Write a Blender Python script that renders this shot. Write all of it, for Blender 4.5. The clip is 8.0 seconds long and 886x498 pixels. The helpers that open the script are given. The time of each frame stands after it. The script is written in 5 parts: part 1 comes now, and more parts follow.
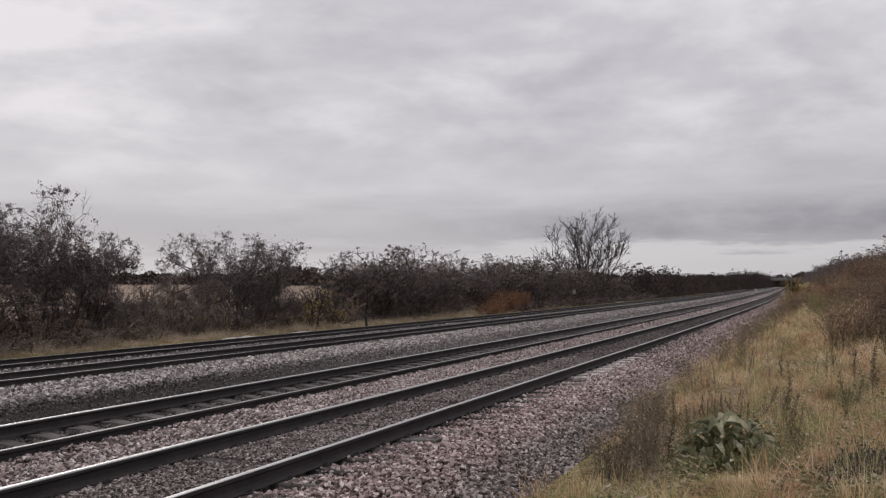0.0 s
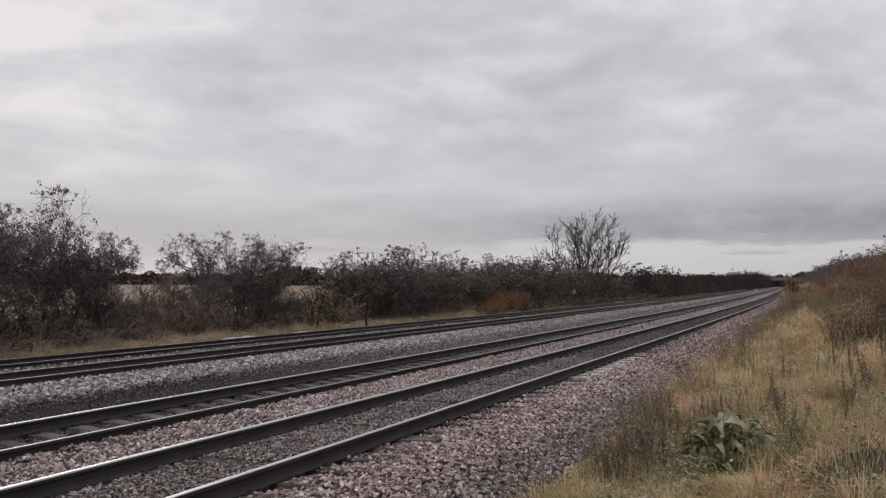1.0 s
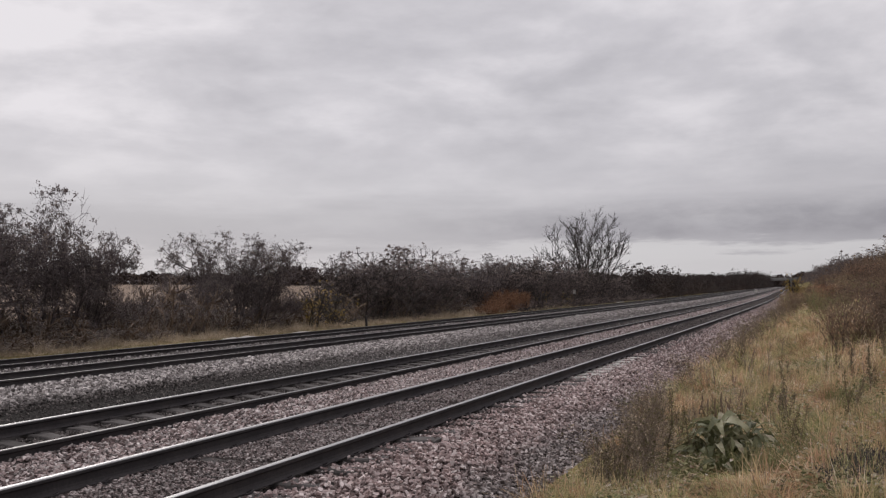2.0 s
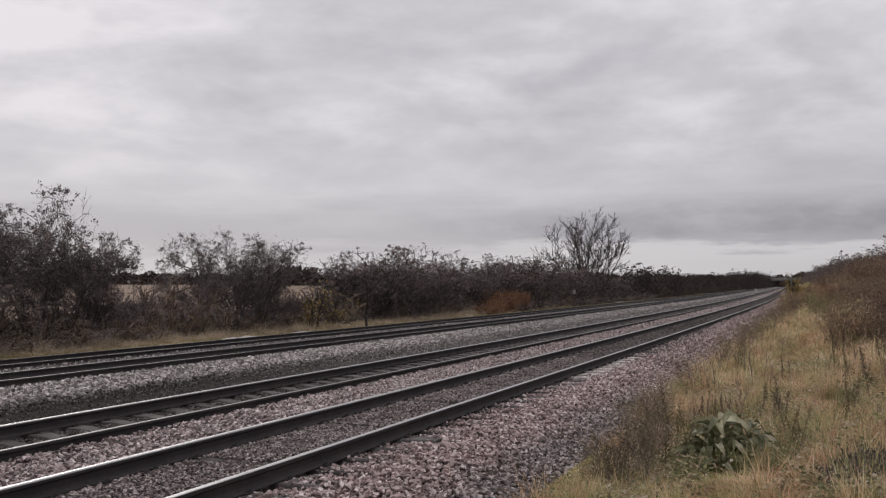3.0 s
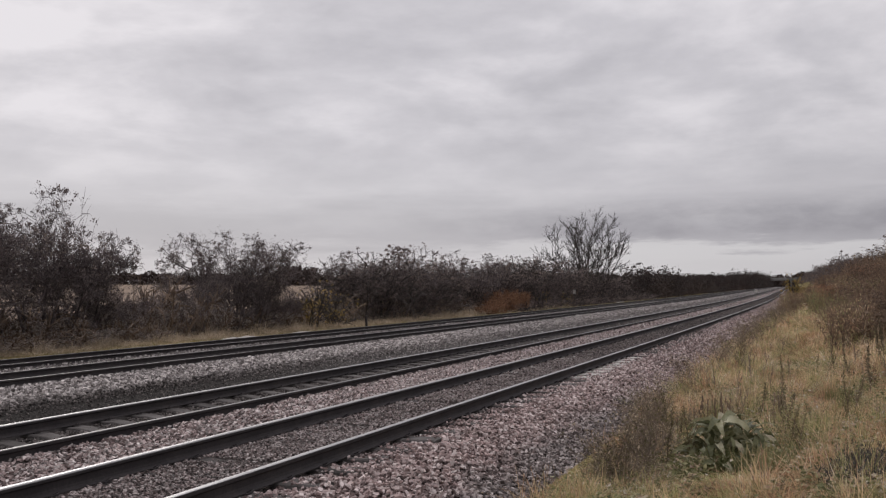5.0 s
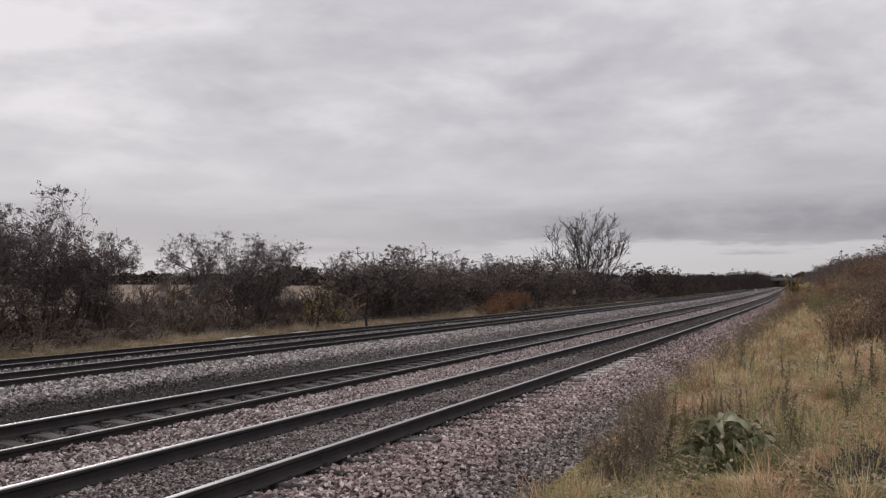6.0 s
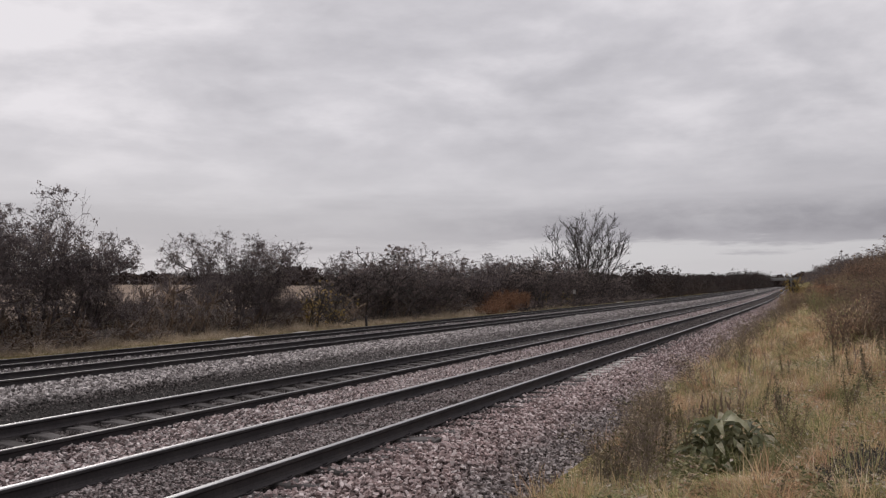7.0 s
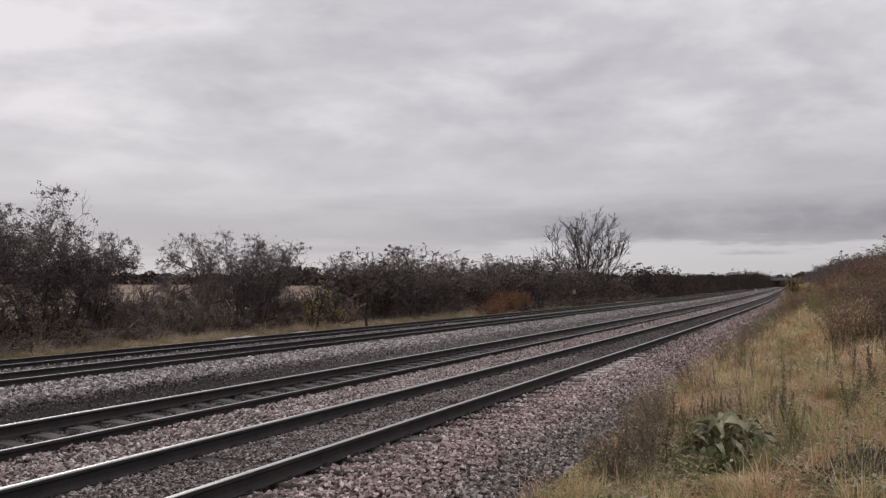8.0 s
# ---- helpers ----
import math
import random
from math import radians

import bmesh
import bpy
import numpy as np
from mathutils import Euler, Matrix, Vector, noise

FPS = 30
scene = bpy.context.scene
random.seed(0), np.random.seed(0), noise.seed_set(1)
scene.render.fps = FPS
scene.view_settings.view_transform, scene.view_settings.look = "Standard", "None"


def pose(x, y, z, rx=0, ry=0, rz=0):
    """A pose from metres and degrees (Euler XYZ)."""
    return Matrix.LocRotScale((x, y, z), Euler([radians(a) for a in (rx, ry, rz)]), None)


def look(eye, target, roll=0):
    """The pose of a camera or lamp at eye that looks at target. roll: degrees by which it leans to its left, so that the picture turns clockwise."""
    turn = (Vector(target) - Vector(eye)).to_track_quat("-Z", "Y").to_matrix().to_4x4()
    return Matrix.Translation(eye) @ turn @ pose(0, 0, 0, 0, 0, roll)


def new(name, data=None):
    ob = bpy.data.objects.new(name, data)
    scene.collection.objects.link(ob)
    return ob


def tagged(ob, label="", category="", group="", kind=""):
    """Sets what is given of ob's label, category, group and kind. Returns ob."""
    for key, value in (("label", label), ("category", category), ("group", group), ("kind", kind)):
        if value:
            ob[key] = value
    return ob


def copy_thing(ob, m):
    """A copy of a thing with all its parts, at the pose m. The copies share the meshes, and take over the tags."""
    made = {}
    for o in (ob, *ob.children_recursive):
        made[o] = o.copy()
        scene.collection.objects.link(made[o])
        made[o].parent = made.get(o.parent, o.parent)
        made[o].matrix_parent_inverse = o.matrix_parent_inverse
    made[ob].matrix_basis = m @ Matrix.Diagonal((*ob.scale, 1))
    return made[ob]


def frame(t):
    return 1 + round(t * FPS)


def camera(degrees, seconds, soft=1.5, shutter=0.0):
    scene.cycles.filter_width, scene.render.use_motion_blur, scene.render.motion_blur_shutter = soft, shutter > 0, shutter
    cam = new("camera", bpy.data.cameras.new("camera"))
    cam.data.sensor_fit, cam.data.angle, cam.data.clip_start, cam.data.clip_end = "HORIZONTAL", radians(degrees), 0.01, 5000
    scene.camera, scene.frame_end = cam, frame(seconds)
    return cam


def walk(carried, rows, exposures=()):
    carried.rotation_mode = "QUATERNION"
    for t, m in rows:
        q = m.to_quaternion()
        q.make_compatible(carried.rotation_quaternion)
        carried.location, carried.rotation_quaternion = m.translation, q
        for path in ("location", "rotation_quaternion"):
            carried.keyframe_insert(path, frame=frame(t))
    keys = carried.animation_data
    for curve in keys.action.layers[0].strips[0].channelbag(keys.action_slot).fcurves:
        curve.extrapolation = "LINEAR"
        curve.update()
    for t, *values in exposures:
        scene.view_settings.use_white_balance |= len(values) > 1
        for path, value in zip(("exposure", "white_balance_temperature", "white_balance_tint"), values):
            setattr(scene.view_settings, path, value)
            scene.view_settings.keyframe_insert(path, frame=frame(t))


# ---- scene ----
seconds = 8.0
eye = (0.0, 0.0, 1.567)
yaw, pitch = radians(22.193), radians(2.391)
ahead = (eye[0] - math.sin(yaw) * math.cos(pitch), eye[1] + math.cos(yaw) * math.cos(pitch), eye[2] + math.sin(pitch))
cam = camera(50.48, seconds, soft=1.25, shutter=0.5)
walk(cam, [(0.0, look(eye, ahead, -0.563)), (seconds, look(eye, ahead, -0.563))])
rng = np.random.default_rng(7)


# ---------------------------------------------------------------- node helpers
class Nodes:
    """Short names for building a node tree."""

    def __init__(self, tree):
        self.tree = tree
        tree.nodes.clear()

    def add(self, kind, links=None, **values):
        n = self.tree.nodes.new(kind)
        if "data_type" in values:
            n.data_type = values["data_type"]
        if "operation" in values:
            n.operation = values["operation"]
        if "use_clamp" in values:
            n.use_clamp = values["use_clamp"]
        if "blend_type" in values:
            n.blend_type = values["blend_type"]
        if "clamp" in values:
            n.clamp = values["clamp"]
        if "interpolation_type" in values:
            n.interpolation_type = values["interpolation_type"]
        if "feature" in values:
            n.feature = values["feature"]
        if "sky_type" in values:
            n.sky_type, n.sun_disc, n.sun_elevation, n.sun_rotation = values["sky_type"], False, SUN_HEIGHT, SUN_TURN
        for k, v in (links or {}).items():
            s = n.inputs[k]
            if isinstance(v, bpy.types.NodeSocket):
                self.tree.links.new(v, s)
            else:
                s.default_value = v
        return n

    def math(self, op, a, b=0.0, c=0.0, clamp=False):
        return self.add("ShaderNodeMath", {0: a, 1: b, 2: c}, operation=op, use_clamp=clamp).outputs[0]

    def noise(self, vector, scale, detail=4.0, rough=0.6, distortion=0.0):
        return self.add("ShaderNodeTexNoise", {"Vector": vector, "Scale": scale, "Detail": detail, "Roughness": rough, "Distortion": distortion}).outputs["Fac"]

    def ramp(self, fac, stops, interpolation="LINEAR"):
        n = self.add("ShaderNodeValToRGB", {"Fac": fac})
        cr = n.color_ramp
        cr.interpolation = interpolation
        while len(cr.elements) < len(stops):
            cr.elements.new(0.5)
        for e, (p, c) in zip(cr.elements, stops):
            e.position, e.color = p, ((c, c, c, 1) if isinstance(c, (int, float)) else (*c, 1))
        return n.outputs["Color"]

    def mix(self, fac, a, b, blend="MIX"):
        n = self.add("ShaderNodeMix", data_type="RGBA", blend_type=blend)
        for s, v in ((n.inputs["Factor"], fac), (n.inputs[6], a), (n.inputs[7], b)):
            if isinstance(v, bpy.types.NodeSocket):
                self.tree.links.new(v, s)
            else:
                s.default_value = v if s.type == "VALUE" else (*v, 1)
        return n.outputs[2]

    def remap(self, v, a, b, c=0.0, d=1.0, smooth=False):
        return self.add("ShaderNodeMapRange", {0: v, 1: a, 2: b, 3: c, 4: d}, clamp=True, interpolation_type="SMOOTHSTEP" if smooth else "LINEAR").outputs[0]


# ---------------------------------------------------------------- sky and light
SUN_HEIGHT, SUN_TURN = radians(32), radians(-48)


def make_world():
    w = bpy.data.worlds.new("overcast")
    w.use_nodes = True
    scene.world = w
    n = Nodes(w.node_tree)
    d = n.add("ShaderNodeTexCoord").outputs["Generated"]
    x, y, z = n.add("ShaderNodeSeparateXYZ", {0: d}).outputs[:]
    up = n.math("MAXIMUM", z, 0.0)
    low = n.math("ADD", up, 0.17)
    flat = n.add("ShaderNodeCombineXYZ", {0: n.math("DIVIDE", x, low), 1: n.math("DIVIDE", y, low), 2: 0.0}).outputs[0]
    big = n.noise(flat, 0.62, 5, 0.52, 0.1)
    fine = n.noise(flat, 2.7, 7, 0.55, 0.15)
    puff = n.noise(n.add("ShaderNodeVectorMath", {0: d, 1: (5.0, 5.0, 12.0)}, operation="MULTIPLY").outputs[0], 1.0, 7, 0.56, 0.15)
    body = n.math("ADD", n.math("ADD", n.math("MULTIPLY", big, 0.36), n.math("MULTIPLY", fine, 0.06)), n.math("MULTIPLY", puff, 0.58))
    # rolls of cloud with pale tops and darker flat bases
    q = n.add("ShaderNodeVectorMath", {0: d, 1: (5.5, 5.5, 17.0)}, operation="MULTIPLY").outputs[0]
    over = n.add("ShaderNodeVectorMath", {0: q, 1: (0.0, 0.0, 0.3)}, operation="ADD").outputs[0]
    roll = n.math("SUBTRACT", n.noise(q, 1.0, 6, 0.55, 0.2), n.noise(over, 1.0, 6, 0.55, 0.2))
    roll = n.math("MULTIPLY", roll, n.remap(z, 0.1, 0.42, 0.42, 0.12))
    body = n.math("ADD", body, roll)
    cloud = n.ramp(body, [(0.36, (0.455, 0.445, 0.47)), (0.48, (0.55, 0.537, 0.562)), (0.6, (0.69, 0.67, 0.692))])
    # the dark base of the far cloud sheet and the clear strip under it
    wave = n.math("MULTIPLY_ADD", n.noise(n.add("ShaderNodeVectorMath", {0: d, 1: (3.2, 3.2, 26.0)}, operation="MULTIPLY").outputs[0], 2.2, 6, 0.6), 0.07, -0.035)
    h = n.math("ADD", z, wave)
    base = n.ramp(h, [(0.0, (0.55, 0.54, 0.555)), (0.04, (0.585, 0.575, 0.59)), (0.048, (0.4, 0.39, 0.42)), (0.075, (0.43, 0.42, 0.445)), (0.1, (0.52, 0.505, 0.53)), (0.125, (0.46, 0.45, 0.475)), (0.17, (0.56, 0.545, 0.57))])
    ahead = n.add("ShaderNodeVectorMath", {0: d, 1: (0.02, 1.0, 0.0)}, operation="DOT_PRODUCT").outputs["Value"]
    # away from the line the strip is narrower and duller
    aside = n.ramp(h, [(0.0, (0.53, 0.518, 0.54)), (0.03, (0.53, 0.518, 0.54)), (0.05, (0.44, 0.43, 0.455)), (0.08, (0.45, 0.44, 0.462)), (0.11, (0.53, 0.518, 0.54)), (0.17, (0.56, 0.545, 0.57))])
    base = n.mix(n.remap(ahead, 0.9, 0.985, 0.0, 1.0, True), aside, base)
    cloud = n.mix(n.remap(z, 0.05, 0.19, 0.0, 1.0, True), base, cloud)
    # a ragged dark bank of cloud low down along the line
    torn = n.noise(n.add("ShaderNodeVectorMath", {0: d, 1: (11.0, 11.0, 30.0)}, operation="MULTIPLY").outputs[0], 1.3, 7, 0.58, 0.1)
    cloud = n.mix(n.remap(roll, 0.0, 0.16, 0.0, 0.25), cloud, (0.66, 0.645, 0.665))
    low_bank = n.math("MULTIPLY", n.remap(z, 0.04, 0.06, 0.0, 1.0, True), n.remap(z, 0.068, 0.1, 1.0, 0.0, True))
    low_bank = n.math("MULTIPLY", n.math("MULTIPLY", low_bank, n.remap(ahead, 0.88, 0.995, 0.1, 0.72, True)), n.remap(torn, 0.28, 0.62, 0.0, 1.0))
    cloud = n.mix(low_bank, cloud, (0.27, 0.26, 0.29))
    # brighter towards the hidden sun and the zenith
    s = Vector((math.cos(SUN_HEIGHT) * math.sin(SUN_TURN), math.cos(SUN_HEIGHT) * math.cos(SUN_TURN), math.sin(SUN_HEIGHT)))
    near = n.add("ShaderNodeVectorMath", {0: d, 1: s}, operation="DOT_PRODUCT").outputs["Value"]
    glow = n.math("ADD", n.remap(near, 0.3, 1.0, 0.9, 1.15, True), n.remap(z, 0.32, 1.0, 0.0, 0.95, True))
    cloud = n.mix(1.0, cloud, n.add("ShaderNodeCombineColor", {0: glow, 1: n.math("MULTIPLY", glow, 0.99), 2: glow}).outputs[0], "MULTIPLY")
    sky = n.add("ShaderNodeTexSky", sky_type="NISHITA")
    clear = n.mix(1.0, sky.outputs[0], (0.08, 0.08, 0.08), "MULTIPLY")
    out = n.add("ShaderNodeBackground", {"Color": n.mix(0.96, clear, cloud), "Strength": 1.0})
    n.add("ShaderNodeOutputWorld", {0: out.outputs[0]})


make_world()
sun = new("sun", bpy.data.lights.new("sun", "SUN"))
sun.data.energy, sun.data.angle, sun.data.color = 1.1, radians(18), (1.0, 0.95, 0.9)
sun.matrix_world = look((math.cos(SUN_HEIGHT) * math.sin(SUN_TURN) * 90, math.cos(SUN_HEIGHT) * math.cos(SUN_TURN) * 90, math.sin(SUN_HEIGHT) * 90), (0, 0, 0))


# ---------------------------------------------------------------- materials
def material(name, build, rough=0.9, metal=0.0, spec=0.3, thin=0.0):
    m = bpy.data.materials.new(name)
    m.use_nodes = True
    n = Nodes(m.node_tree)
    shader = n.add("ShaderNodeBsdfPrincipled", {"Roughness": rough, "Metallic": metal, "Specular IOR Level": spec})
    out = n.add("ShaderNodeOutputMaterial", {0: shader.outputs[0]})
    given = build(n, n.add("ShaderNodeTexCoord").outputs["Object"])
    for k, v in given.items():
        s = shader.inputs[k]
        if isinstance(v, bpy.types.NodeSocket):
            n.tree.links.new(v, s)
        else:
            s.default_value = v
    if thin:
        glow = n.add("ShaderNodeBsdfTranslucent", {"Color": given["Base Color"]})
        n.tree.links.new(n.add("ShaderNodeMixShader", {0: thin, 1: shader.outputs[0], 2: glow.outputs[0]}).outputs[0], out.inputs[0])
    return m


def bump(n, height, strength, distance):
    return n.add("ShaderNodeBump", {"Height": height, "Strength": strength, "Distance": distance}).outputs[0]


def island(n):
    return n.add("ShaderNodeNewGeometry").outputs["Random Per Island"]


def place(n):
    return n.add("ShaderNodeNewGeometry").outputs["Position"]


def bed_colour(n, p, tone, which):
    """Ballast colours across the line: pink granite by the fast lines, grey by the slow ones, an oily strip between."""
    x, y = n.add("ShaderNodeSeparateXYZ", {0: p}).outputs[:2]
    # the bands follow the line round its curve
    near_y = n.math("MINIMUM", n.math("MAXIMUM", n.math("SUBTRACT", y, 20.0), 0.0), 140.0)
    x = n.math("MULTIPLY_ADD", n.math("MULTIPLY", near_y, near_y), 1.2e-4, x)
    x = n.math("MULTIPLY_ADD", n.math("MAXIMUM", n.math("SUBTRACT", y, 160.0), 0.0), 0.0336, x)
    x = n.math("ADD", x, n.math("MULTIPLY_ADD", n.noise(p, 1.3, 3), 1.0, -0.5))
    lone = n.math("FRACT", n.math("MULTIPLY", which, 17.3))
    pink = n.ramp(tone, [(0.0, (0.08, 0.056, 0.053)), (0.35, (0.245, 0.188, 0.178)), (0.75, (0.435, 0.345, 0.328)), (1.0, (0.62, 0.54, 0.52))])
    grey = n.ramp(tone, [(0.0, (0.095, 0.08, 0.075)), (0.35, (0.225, 0.204, 0.196)), (0.75, (0.385, 0.35, 0.336)), (1.0, (0.65, 0.6, 0.575))])
    dirt = n.ramp(tone, [(0.0, (0.036, 0.031, 0.029)), (0.5, (0.078, 0.067, 0.063)), (1.0, (0.18, 0.156, 0.146))])
    pink = n.mix(n.remap(lone, 0.6, 0.64, 0.0, 0.7), pink, grey)
    pink = n.mix(n.remap(lone, 0.9, 0.92, 0.0, 0.5), pink, dirt)
    c = n.mix(n.math("MULTIPLY", n.remap(x, -14.4, -13.7), n.remap(y, 18, 32, 1.0, 0.35)), grey, dirt)
    c = n.mix(n.remap(x, -8.6, -8.0), c, pink)
    rose = n.ramp(tone, [(0.0, (0.1, 0.066, 0.061)), (0.35, (0.285, 0.198, 0.184)), (0.75, (0.49, 0.355, 0.333)), (1.0, (0.66, 0.55, 0.53))])
    c = n.mix(n.remap(x, -4.7, -4.45, 0.0, 0.42), c, rose)
    c = n.mix(n.math("MULTIPLY", n.remap(x, -3.6, -3.15, 0.0, 0.8), n.remap(n.math("MULTIPLY_ADD", n.noise(p, 0.9, 3), 5.0, y), 17.5, 21.5, 1.0, 0.15)), c, n.mix(0.55, grey, dirt))
    c = n.mix(n.math("MULTIPLY", n.remap(x, -17.0, -16.5, 1.0, 0.0), 0.45), c, dirt)
    # darker between the rails, most along the stretch ahead
    four_dark = n.remap(y, 10, 42, 0.45, 0.95)
    for right in (-4.6, -8.0, -15.85, -19.25):
        four = n.math("MULTIPLY", n.remap(x, right - 1.65, right - 1.4), n.remap(x, right - 0.25, right, 1.0, 0.0))
        c = n.mix(n.math("MULTIPLY", four, four_dark), c, dirt)
    return c, pink, grey, dirt


def stone_look(n, o):
    p = place(n)
    tone = n.math("MULTIPLY_ADD", n.noise(p, 60, 3), 0.5, n.math("MULTIPLY", island(n), 1.15))
    tone = n.math("ADD", tone, n.math("MULTIPLY_ADD", n.noise(p, 0.8, 3), 0.5, -0.54))
    c = bed_colour(n, p, tone, island(n))[0]
    return {"Base Color": c, "Normal": bump(n, n.noise(p, 120, 3), 0.4, 0.004)}


def bed_look(n, o):
    p = place(n)
    v = n.add("ShaderNodeTexVoronoi", {"Vector": p, "Scale": 21.0, "Randomness": 1.0})
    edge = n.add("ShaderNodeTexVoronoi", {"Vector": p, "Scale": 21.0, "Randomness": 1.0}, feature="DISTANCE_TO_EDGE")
    lone = n.add("ShaderNodeSeparateColor", {0: v.outputs["Color"]}).outputs[0]
    tone = n.math("ADD", n.math("MULTIPLY", lone, 0.75), n.math("MULTIPLY_ADD", n.noise(p, 0.8, 3), 0.5, -0.15))
    c = bed_colour(n, p, tone, lone)[0]
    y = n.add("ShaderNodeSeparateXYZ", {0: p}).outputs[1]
    # shade between and under stones put into the colour, deeper where loose stones lie
    gap_shade = n.math("MULTIPLY", n.remap(edge.outputs["Distance"], 0.0, 0.14, 0.2, 1.0), n.remap(y, 16, 55, 0.4, 0.75))
    c = n.mix(1.0, c, n.add("ShaderNodeCombineColor", {0: gap_shade, 1: gap_shade, 2: gap_shade}).outputs[0], "MULTIPLY")
    return {"Base Color": c, "Normal": bump(n, n.math("ADD", edge.outputs["Distance"], n.math("MULTIPLY", lone, 0.5)), 1.0, 0.03)}


def ground_look(n, o):
    p = place(n)
    x, y, z = n.add("ShaderNodeSeparateXYZ", {0: p}).outputs[:]
    a, b = n.noise(p, 0.35, 5), n.noise(p, 6.0, 4)
    f = n.math("ADD", n.math("MULTIPLY", a, 0.6), n.math("MULTIPLY", b, 0.4))
    turf = n.ramp(f, [(0.3, (0.06, 0.05, 0.022)), (0.5, (0.15, 0.12, 0.05)), (0.68, (0.26, 0.2, 0.09))])
    rows = n.math("MULTIPLY_ADD", n.math("SINE", n.math("MULTIPLY", n.math("ADD", x, n.math("MULTIPLY", y, 0.6)), 2.2)), 0.05, f)
    stubble = n.ramp(rows, [(0.3, (0.15, 0.112, 0.085)), (0.5, (0.235, 0.178, 0.138)), (0.7, (0.32, 0.25, 0.197))])
    c = n.mix(n.remap(x, -34, -29), stubble, turf)
    return {"Base Color": c, "Normal": bump(n, f, 0.8, 0.2)}


def rust_look(n, o):
    p = place(n)
    f = n.math("ADD", n.math("MULTIPLY", n.noise(p, 2.5, 5), 0.6), n.math("MULTIPLY", n.noise(p, 40, 4), 0.4))
    c = n.ramp(f, [(0.3, (0.026, 0.023, 0.024)), (0.5, (0.042, 0.037, 0.038)), (0.7, (0.066, 0.056, 0.054))])
    return {"Base Color": c, "Normal": bump(n, n.noise(p, 90, 4), 0.3, 0.003)}


def worn(light):
    def build(n, o):
        p = n.add("ShaderNodeVectorMath", {0: place(n), 1: (60.0, 1.2, 60.0)}, operation="MULTIPLY").outputs[0]
        f = n.noise(p, 1.0, 4)
        return {"Base Color": n.ramp(f, [(0.3, tuple(v * 0.8 for v in light)), (0.7, light)]), "Roughness": n.remap(f, 0.3, 0.7, 0.3, 0.42)}
    return build


def concrete_look(n, o):
    p = place(n)
    f = n.math("ADD", n.math("MULTIPLY", n.noise(p, 3, 5), 0.6), n.math("MULTIPLY", n.noise(p, 45, 4), 0.4))
    r = n.add("ShaderNodeObjectInfo").outputs["Random"]
    f = n.math("ADD", f, n.math("MULTIPLY_ADD", r, 0.16, -0.08))
    return {"Base Color": n.ramp(f, [(0.3, (0.045, 0.041, 0.039)), (0.5, (0.09, 0.082, 0.079)), (0.72, (0.16, 0.147, 0.142))]), "Normal": bump(n, n.noise(p, 70, 4), 0.4, 0.004)}


def bark(dark, light):
    def build(n, o):
        p = place(n)
        f = n.math("ADD", n.math("MULTIPLY", n.noise(p, 1.2, 4), 0.5), n.math("MULTIPLY", n.noise(p, 25, 3), 0.5))
        return {"Base Color": n.ramp(f, [(0.32, dark), (0.68, light)])}
    return build


def leafy(stops, patch=0.5, spread=0.7, drift=1.5):
    """Leaves or blades: each its own tone, in drifts across the ground."""
    def build(n, o):
        p = place(n)
        d = n.math("ADD", n.math("SUBTRACT", n.noise(p, patch, 3), 0.5), n.math("MULTIPLY", n.math("SUBTRACT", n.noise(p, patch * 4.3, 2), 0.5), 0.6))
        f = n.math("ADD", n.math("MULTIPLY", island(n), spread), n.math("MULTIPLY", d, drift))
        f = n.math("ADD", f, (1 - spread) / 2)
        return {"Base Color": n.ramp(f, stops)}
    return build


def leaf_look(n, o):
    """A broad leaf: olive, with paler ribs and sere patches, no two alike."""
    p = place(n)
    own = n.add("ShaderNodeObjectInfo").outputs["Random"]
    f = n.math("ADD", n.math("MULTIPLY", own, 0.6), n.math("MULTIPLY", n.noise(p, 22.0, 4), 0.4))
    c = n.ramp(f, [(0.12, (0.065, 0.07, 0.035)), (0.38, (0.145, 0.15, 0.075)), (0.58, (0.27, 0.262, 0.145)), (0.74, (0.43, 0.41, 0.28)), (0.86, (0.24, 0.16, 0.11))])
    return {"Base Color": c, "Normal": bump(n, n.noise(p, 60.0, 3), 0.5, 0.006)}


def plain(a, b, scale=8.0):
    def build(n, o):
        f = n.math("ADD", n.math("MULTIPLY", n.noise(place(n), scale, 5), 0.7), n.math("MULTIPLY", n.noise(place(n), scale * 9, 3), 0.3))
        return {"Base Color": n.ramp(f, [(0.35, a), (0.65, b)]), "Normal": bump(n, f, 0.3, 0.01)}
    return build


M_STONE = material("granite ballast stone", stone_look, 0.85)
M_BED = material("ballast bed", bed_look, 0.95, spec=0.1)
M_GROUND = material("turf and stubble", ground_look, 1.0, spec=0.05)
M_RUST = material("rusted rail steel", rust_look, 0.8, spec=0.2)
M_BRIGHT = material("polished rail head", worn((0.41, 0.4, 0.4)), 0.35, 1.0)
M_DULL = material("dull rail head", worn((0.16, 0.152, 0.15)), 0.6, 1.0)
M_CONCRETE = material("weathered concrete", concrete_look, 0.95, spec=0.1)
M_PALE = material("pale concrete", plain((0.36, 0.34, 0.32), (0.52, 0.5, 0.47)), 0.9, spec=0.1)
M_BARK = material("dark hawthorn bark", bark((0.06, 0.05, 0.051), (0.175, 0.149, 0.144)), 0.95, spec=0.1)
M_ASHBARK = material("grey ash bark", bark((0.038, 0.034, 0.032), (0.105, 0.092, 0.085)), 0.95, spec=0.1)
